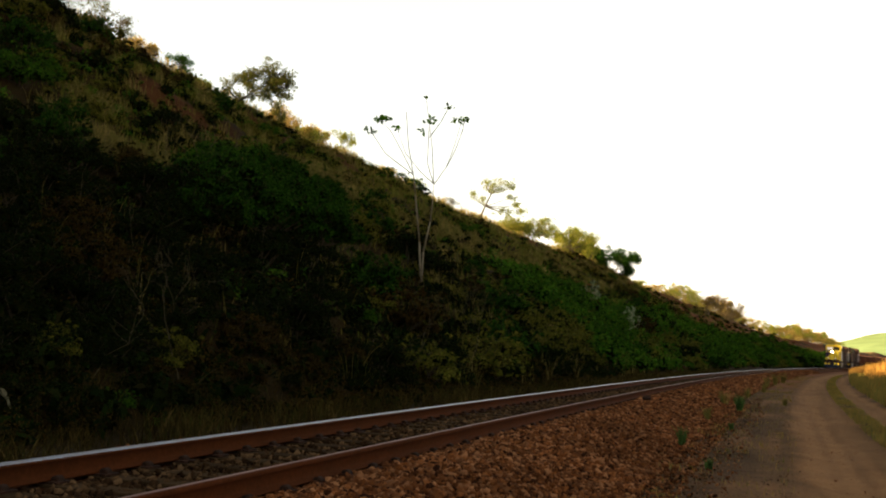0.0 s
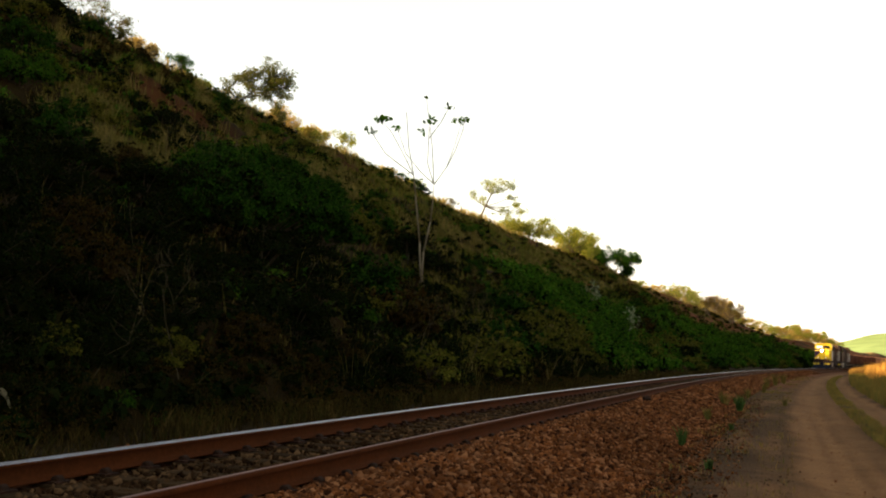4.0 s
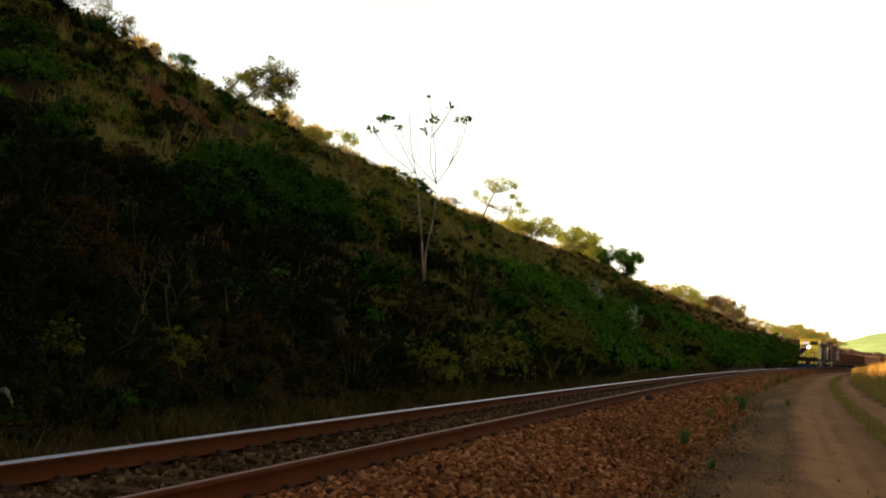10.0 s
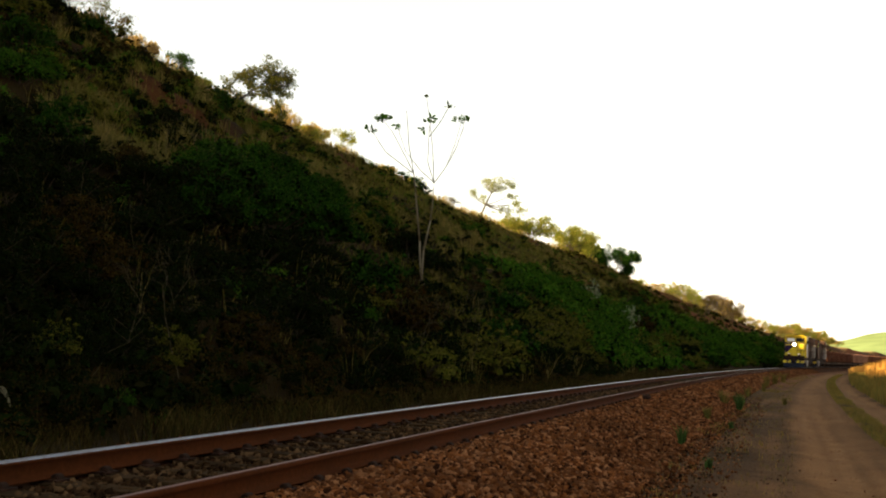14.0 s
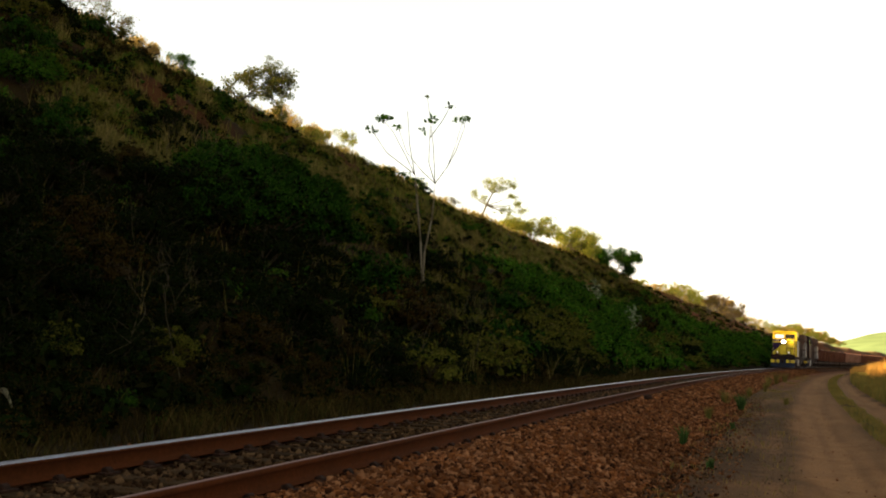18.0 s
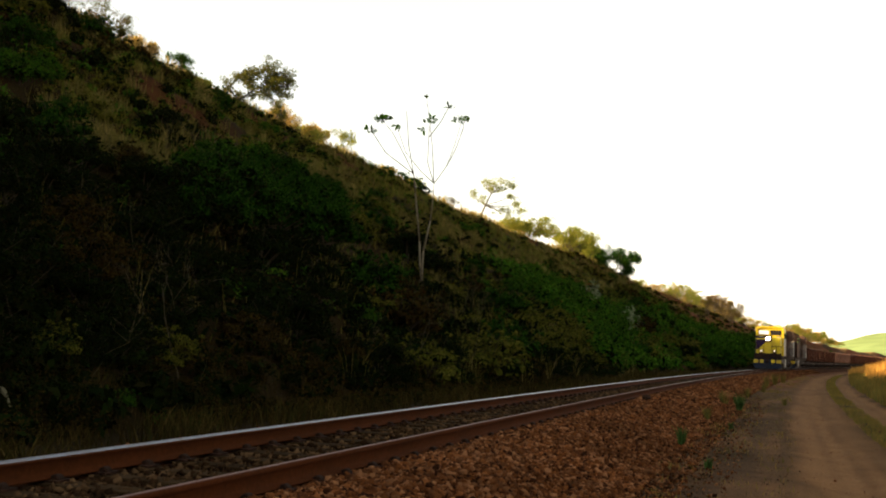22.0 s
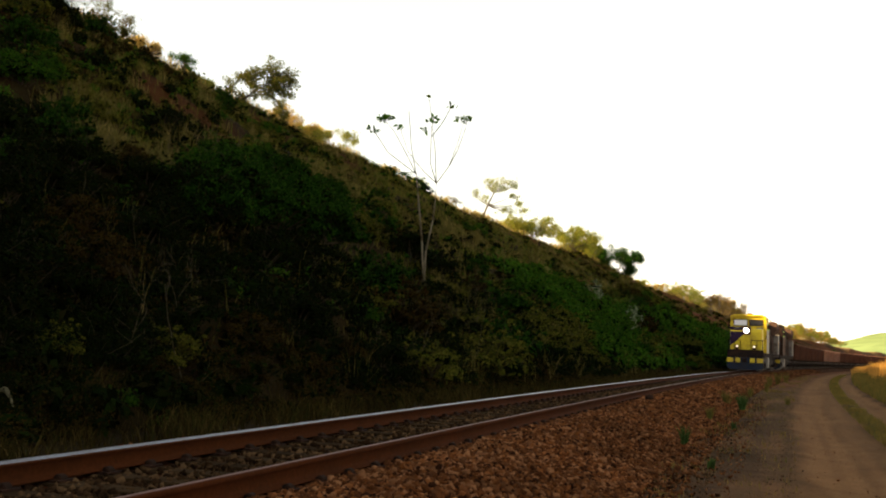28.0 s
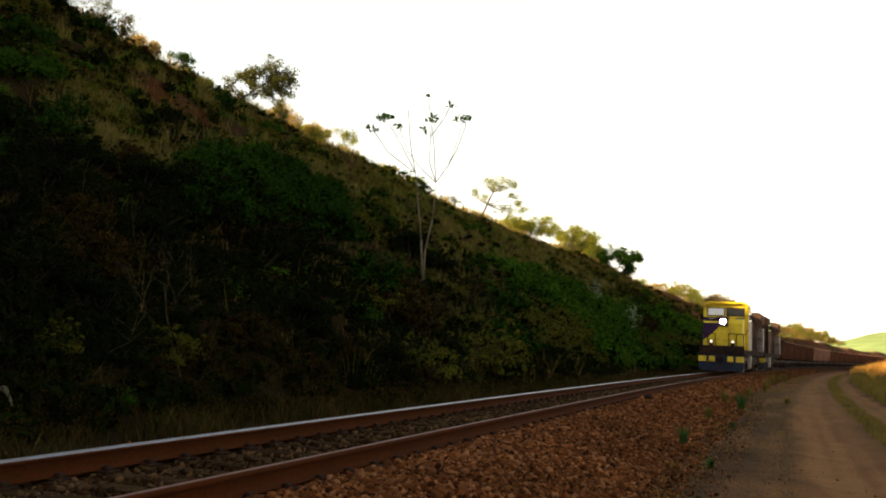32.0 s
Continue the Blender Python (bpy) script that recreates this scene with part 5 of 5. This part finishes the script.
def make_locomotive(leading=True):
    """Six-axle diesel; its own y points the way it travels, x to its right."""
    L = new("locomotive")
    tagged(L, "yellow-nosed grey and dark diesel locomotive with its headlight on" if leading else "second dusty grey and dark diesel locomotive, coupled behind the first", "locomotive", "locomotives of the ore train")
    paint = YELLOW if leading else DARK
    part("underframe", boxes((-1.45, 1.45, -8.5, 10.35, 1.2, 1.52), (-1.1, 1.1, -8.5, 10.35, 0.95, 1.2)), DARK, L, bevel=0.02)
    for side in (-1, 1):
        part("walkway_edge", boxes((*sorted((side * 1.455, side * 1.52)), -8.3, 8.0, 1.42, 1.56)), DARK, L)
    # pilot and steps
    plough = prism(((-1.5, 1.1), (-1.5, 0.3), (-1.2, 0.14), (1.2, 0.14), (1.5, 0.3), (1.5, 1.1)), 10.55, 10.75, "y")
    part("snow_plough", plough, PLOUGH, L, "dark blue-black pilot plough", bevel=0.02)
    part("pilot_plate", boxes((-1.5, 1.5, 10.35, 10.55, 0.5, 1.74)), DARK, L, bevel=0.02)
    for x0, x1 in ((-1.5, -0.98), (-0.8, -0.42), (0.42, 0.8), (0.98, 1.5)):
        part("pilot_marking", boxes((x0, x1, 10.7, 10.77, 0.72, 1.06)), YELLOW, L, "yellow pilot panel", bevel=0.01)
    for x in (-1.3, 1.3):
        for z in (0.45, 0.72, 1.0, 1.26):
            part("step", boxes((x - 0.2, x + 0.2, 9.75, 10.3, z, z + 0.04)), DARK, L)
    coupler(L, 10.5, 1)
    coupler(L, -8.45, -1)
    for x in (-0.55, 0.55, -0.7, 0.7):
        pts = [Vector((x, 10.56, 1.05)), Vector((x, 10.74, 0.85)), Vector((x * 0.95, 10.78, 0.6)), Vector((x * 0.9, 10.8, 0.5))]
        part("brake_hose", tube(bmesh.new(), pts, 0.028), DARK, L)
    # nose, with a slight rake
    nose = prism(((7.9, 1.52), (9.75, 1.52), (9.7, 3.22), (9.5, 3.42), (7.9, 3.52)), -1.32, 1.32)
    part("nose", nose, paint, L, "yellow painted nose" if leading else "dark nose", bevel=0.07)
    part("nose_door", boxes((0.25, 0.85, 9.72, 9.765, 1.62, 3.0)), paint, L, bevel=0.015)
    for x0, x1 in ((-1.1, -0.35), (-0.25, 0.18)):
        part("nose_panel", boxes((x0, x1, 9.72, 9.75, 1.7, 2.75)), paint, L, bevel=0.012)
    # cab
    cab = prism(((-1.55, 1.52), (-1.55, 4.25), (-1.45, 4.5), (-1.15, 4.6), (1.15, 4.6), (1.45, 4.5), (1.55, 4.25), (1.55, 1.52)), 5.5, 8.05, "y")
    cab_ob = part("cab", cab, paint, L, "yellow cab" if leading else "dark cab", bevel=0.04)
    part("cab_roof", prism(((-1.56, 4.36), (-1.47, 4.56), (-1.15, 4.67), (1.15, 4.67), (1.47, 4.56), (1.56, 4.36), (1.44, 4.36), (1.1, 4.55), (-1.1, 4.55), (-1.44, 4.36)), 5.4, 8.3, "y"), paint, L, "yellow cab roof" if leading else "dark cab roof", bevel=0.01)
    for side in (-1, 1):
        x0, x1 = sorted((side * 1.555, side * 1.575))
        part("cab_side_panel", boxes((x0, x1, 5.55, 8.0, 1.55, 3.4)), GREY if leading else GRILLE, L, "grey cab side" if leading else "dusty brown-grey cab side")
        part("cab_window", boxes((x0, x1 + 0.004, 5.9, 6.75, 3.35 + 0.06, 4.0)), GLASS, L, "dark cab side window")
        part("cab_window", boxes((x0, x1 + 0.004, 6.9, 7.7, 3.35 + 0.06, 4.0)), GLASS, L, "dark cab side window")
        a, b = sorted((side * 0.12, side * 1.22))
        part("windshield", boxes((a, b, 8.05, 8.085, 3.78, 4.22)), PANE_REFLECTION if side > 0 else GLASS, cab_ob, "pale windshield pane with the sky's reflection painted in" if side > 0 else "dark windshield pane", bevel=0.008)
        part("window_frame", boxes((*sorted((side * 0.05, side * 1.29)), 8.045, 8.07, 3.72, 4.27)), DARK, cab_ob)
        part("mirror", boxes((*sorted((side * 1.6, side * 1.8)), 7.75, 7.82, 3.5, 3.85)), DARK, L)
    # dark swoosh over the driver's side of the nose and cab
    sw = prism(((1.33, 3.2), (1.33, 2.1), (1.05, 2.25), (0.7, 2.55), (0.42, 2.8), (0.22, 3.0), (0.22, 3.2)), 9.66, 9.775, "y")
    part("nose_stripe", sw, NAVY, L, "dark purple-blue painted sweep", bevel=0.01)
    part("nose_top_stripe", prism(((0.3, 3.2), (0.3, 3.47), (1.3, 3.47), (1.3, 3.2)), 8.06, 9.6, "y"), NAVY, L)
    part("nose_side_stripe", boxes((1.322, 1.34, 8.06, 9.72, 2.1, 3.25)), NAVY, L)
    part("cab_stripe", boxes((0.2, 1.56, 8.052, 8.075, 3.42, 3.655)), NAVY, L)
    # lamps
    part("headlight_housing", prism(((8.9, 3.3), (9.65, 2.98), (9.84, 2.98), (9.84, 3.6), (8.9, 3.66)), -0.34, 0.34), DARK if not leading else NAVY, L, bevel=0.03)
    for x, y in ((-0.045, 9.88), (0.045, 9.888)):
        part("headlight", rod(bmesh.new(), (x, 9.8, 3.3), (x, y, 3.3), 0.165, 0.16, 24), HEADLIGHT if leading else GLASS, L, "bright warm headlight" if leading else "dark headlight")
    for x in (-0.72, 0.72):
        part("ditch_light_bracket", boxes((x - 0.14, x + 0.14, 10.2, 10.34, 1.52, 2.12)), DARK, L, bevel=0.02)
        part("ditch_light", rod(bmesh.new(), (x, 10.33, 2.0), (x, 10.37, 2.0), 0.085, 0.08, 16), DITCH if leading else GLASS, L, "dim ditch light")
        part("number_board", boxes((x * 1.35 - 0.27, x * 1.35 + 0.27, 8.06, 8.13, 3.44, 3.62)), BOARD, L, "dark number board")
        part("board_marking", boxes((x * 1.35 - 0.2, x * 1.35 + 0.2, 8.13, 8.136, 3.5, 3.56)), PALE, L)
    # hood, doors and radiators
    part("engine_hood", prism(((-0.95, 1.52), (-0.95, 4.1), (-0.75, 4.38), (0.75, 4.38), (0.95, 4.1), (0.95, 1.52)), -8.1, 5.5, "y"), DARK, L, "dusty dark engine hood", bevel=0.03)
    part("equipment_hood", boxes((-1.25, 1.25, 2.4, 5.48, 1.54, 4.3)), DARK, L, "dusty dark equipment hood", bevel=0.05)
    for side in (-1, 1):
        for k in range(9):
            y = -6.9 + k * 0.98
            part("hood_door", boxes((*sorted((side * 0.952, side * 0.985)), y, y + 0.9, 1.7, 3.7)), DARK if k % 4 else GRILLE, L, bevel=0.01)
        for k in range(3):
            y = 2.55 + k * 0.97
            part("equipment_door", boxes((*sorted((side * 1.252, side * 1.28)), y, y + 0.9, 1.7, 3.6)), GRILLE, L, bevel=0.01)
    part("radiator", prism(((-1.0, 3.3), (-1.5, 3.75), (-1.5, 4.45), (-1.3, 4.62), (1.3, 4.62), (1.5, 4.45), (1.5, 3.75), (1.0, 3.3)), -8.2, -5.0, "y"), GRILLE, L, "dusty brown flared radiator cab", bevel=0.03)
    for side in (-1, 1):
        for k in range(3):
            y = -8.05 + k * 1.0
            part("radiator_grille", boxes((*sorted((side * 1.502, side * 1.53)), y, y + 0.82, 3.82, 4.38)), GRILLE, L)
    for side in (-1, 1):
        part("end_locker", boxes((*sorted((side * 0.99, side * 1.48)), -8.3, -7.4, 1.57, 3.4)), GREY, L, "pale grey end locker", bevel=0.02)
    part("hood_end", boxes((-1.05, 1.05, -8.25, -8.1, 1.54, 3.9)), GREY, L, bevel=0.02)
    part("exhaust_stack", boxes((-0.45, 0.45, -2.2, -1.2, 4.36, 4.62)), DARK, L, bevel=0.02)
    part("dynamic_brake", boxes((-0.8, 0.8, 0.2, 2.2, 4.3, 4.6)), DARK, L, bevel=0.04)
    for y in (-7.4, -5.9):
        part("radiator_fan", rod(bmesh.new(), (0, y, 4.6), (0, y, 4.72), 0.62, 0.6, 20), DARK, L)
    horn = bmesh.new()
    for x in (-0.14, 0, 0.14):
        rod(horn, (x, 6.0, 4.78), (x, 6.4, 4.8), 0.03, 0.08, 10)
    box(horn, -0.18, 0.18, 5.95, 6.05, 4.62, 4.8)
    part("horn", horn, DARK, L)
    part("antenna", rod(bmesh.new(), (0.6, 7.0, 4.6), (0.6, 7.0, 4.95), 0.012), DARK, L)
    # handrails
    rails_of(L, [Vector((-1.42, 10.28, 1.52)), Vector((-1.42, 10.28, 2.5)), Vector((-0.45, 10.28, 2.5)), Vector((-0.45, 10.28, 1.52))], [((-0.95, 10.28, 1.5), (-0.95, 10.28, 2.5))], 0.034)
    rails_of(L, [Vector((1.42, 10.28, 1.52)), Vector((1.42, 10.28, 2.5)), Vector((0.45, 10.28, 2.5)), Vector((0.45, 10.28, 1.52))], [((0.95, 10.28, 1.5), (0.95, 10.28, 2.5))], 0.034)
    for side in (-1, 1):
        x = side * 1.46
        rails_of(L, [Vector((x, -8.3, 2.55)), Vector((x, 5.3, 2.55))], [((x, y, 1.5), (x, y, 2.55)) for y in np.linspace(-8.3, 5.3, 10)], 0.02)
        rails_of(L, [Vector((side * 1.4, 10.2, 2.5)), Vector((side * 1.45, 9.0, 2.5)), Vector((side * 1.56, 8.1, 2.9))], [], 0.024)
    # fuel tank, air tanks, bogies
    part("fuel_tank", prism(((-1.35, 1.18), (-1.35, 0.6), (-1.0, 0.32), (1.0, 0.32), (1.35, 0.6), (1.35, 1.18)), -1.9, 2.7, "y"), DARK, L, "dusty dark fuel tank", bevel=0.04)
    for side in (-1, 1):
        part("air_tank", rod(bmesh.new(), (side * 1.2, 3.0, 1.0), (side * 1.2, 4.4, 1.0), 0.2, 0.2, 14), GREY, L)
        part("battery_box", boxes((*sorted((side * 1.0, side * 1.5)), 4.0 + 0.75, 5.0 - 0.1 + 0.55, 0.3, 1.18)), GREY, L, "pale grey battery box", bevel=0.02)
    for ob in L.children_recursive:
        if ob.type == "MESH":
            ob.data.transform(Matrix.Diagonal((0.925, 1.0, 1.0, 1.0)))
    for y in (6.7, -5.3):
        bogie(L, y, (-1.85, 0.0, 1.85), 0.53, LOCO_WHEEL, spin=True)
    return L


def make_wagon(paint, label):
    """A short steel ore gondola, heaped, with ribs and two bogies."""
    w = new("ore_wagon")
    tagged(w, label, "ore wagon", "wagons of the ore train")
    bm = bmesh.new()
    lo, hi = 1.15, 3.0
    out = [(-1.5, -4.3), (1.5, -4.3), (1.5, 4.3), (-1.5, 4.3)]
    rings = []
    for inset, ends, zz in ((0.12, 0.75, lo), (0.0, 0.0, hi), (0.06, 0.06, hi), (0.16, 0.8, lo + 0.2)):
        rings.append([bm.verts.new((x - math.copysign(inset, x), y - math.copysign(ends, y), zz)) for x, y in out])
    for a, b in zip(rings, rings[1:]):
        for i in range(4):
            bm.faces.new((a[i], a[(i + 1) % 4], b[(i + 1) % 4], b[i]))
    bm.faces.new(rings[0])
    bm.faces.new(rings[-1])
    part("body", bm, paint, w)
    for side in (-1, 1):
        for k in range(6):
            y = -3.4 + k * 6.8 / 5
            part("rib", prism(((side * 1.4, lo), (side * 1.52, lo), (side * 1.64, hi - 0.1), (side * 1.49, hi - 0.1)), y - 0.09, y + 0.09, "y"), paint, w)
        part("top_rail", boxes((*sorted((side * 1.45, side * 1.62)), -4.36, 4.36, hi - 0.14, hi + 0.02)), paint, w, bevel=0.02)
    for way in (-1, 1):
        part("end_rail", boxes((-1.6, 1.6, *sorted((way * 4.26, way * 4.42)), hi - 0.14, hi + 0.02)), paint, w, bevel=0.02)
        for x in (-0.8, 0.8):
            part("end_post", prism(((way * 3.5, lo), (way * 3.66, lo), (way * 4.4, hi - 0.14), (way * 4.24, hi - 0.14)), x - 0.07, x + 0.07), paint, w)
        coupler(w, way * 4.5, way * 0.75)
        part("ladder", boxes(*[(1.5, 1.62, *sorted((way * 3.6, way * 4.0)), z, z + 0.03) for z in (1.3, 1.65, 2.0, 2.35, 2.7)]), DARK, w)
    n = 14
    gx, gy = np.meshgrid(np.linspace(-1.42, 1.42, 9), np.linspace(-4.15, 4.15, n))
    gz = 2.62 + 0.6 * (1 - (gx / 1.45) ** 2) * np.maximum(1 - np.abs(np.abs(gy) - 2.0) / 2.3, 0.05) * (0.8 + 0.35 * value_noise(gx * 2, gy * 1.3)) + 0.1 * value_noise(gx * 5, gy * 5)
    i = np.arange(n * 9).reshape(n, 9)
    f = np.stack([i[:-1, :-1], i[:-1, 1:], i[1:, 1:], i[1:, :-1]], -1).reshape(-1, 4)
    part("ore_load", mesh_np("ore_load", np.stack([gx, gy, gz], -1).reshape(-1, 3), f, ORE_SUNLIT, True), None, w, "heap of red iron ore, coloured orange as if sunlit")
    part("centre_sill", boxes((-0.3, 0.3, -4.5, 4.5, 0.8, 1.16)), DARK, w)
    for y in (2.95, -2.95):
        bogie(w, y, (-0.88, 0.88), 0.46, WAGON_WHEEL)
    return w


LOCO = make_locomotive()
SECOND = make_locomotive(False)
DULL = make_wagon(WAGON_RUST, "rust-brown ribbed steel ore wagon, heaped with ore")
DUSTY = make_wagon(WAGON_DUST, "ore wagon with pale dusty rust on its ribbed sides, heaped")
WAGONS = [(DULL if i == 0 else DUSTY if i == 5 else copy_thing(DUSTY if i in (6, 7) else DULL, Matrix())) for i in range(23)]


# ---- what moves ----
def front_at(t):
    """Where along the line the locomotive's face is at t seconds."""
    return 205.0 - 4.709 * t + 0.00926 * t * t + 2.3 * (1 - (t / 32) ** 2.5)


def standing(s):
    x, y = on_line(s, 0)
    return pose(float(x), float(y), RAIL_TOP, 0, 0, 180 - math.degrees(A0 + BEND * s))


def motions():
    times = [0.5 * k for k in range(65)]
    walk(LOCO, [(t, standing(front_at(t) + 9.6)) for t in times])
    walk(SECOND, [(t, standing(front_at(t) + 9.6 + 20.4)) for t in times])
    for i, w in enumerate(WAGONS):
        middle = 9.6 + 20.4 + 9.2 + 5.05 + i * 10.1
        walk(w, [(t, standing(front_at(t) + middle)) for t in times])
    fine = [0.2 * k for k in range(161)]
    for w, a, r in SPINNING:
        walk(w, [(t, pose(0, a, r, math.degrees((front_at(t) - front_at(0)) / r))) for t in fine])


motions()
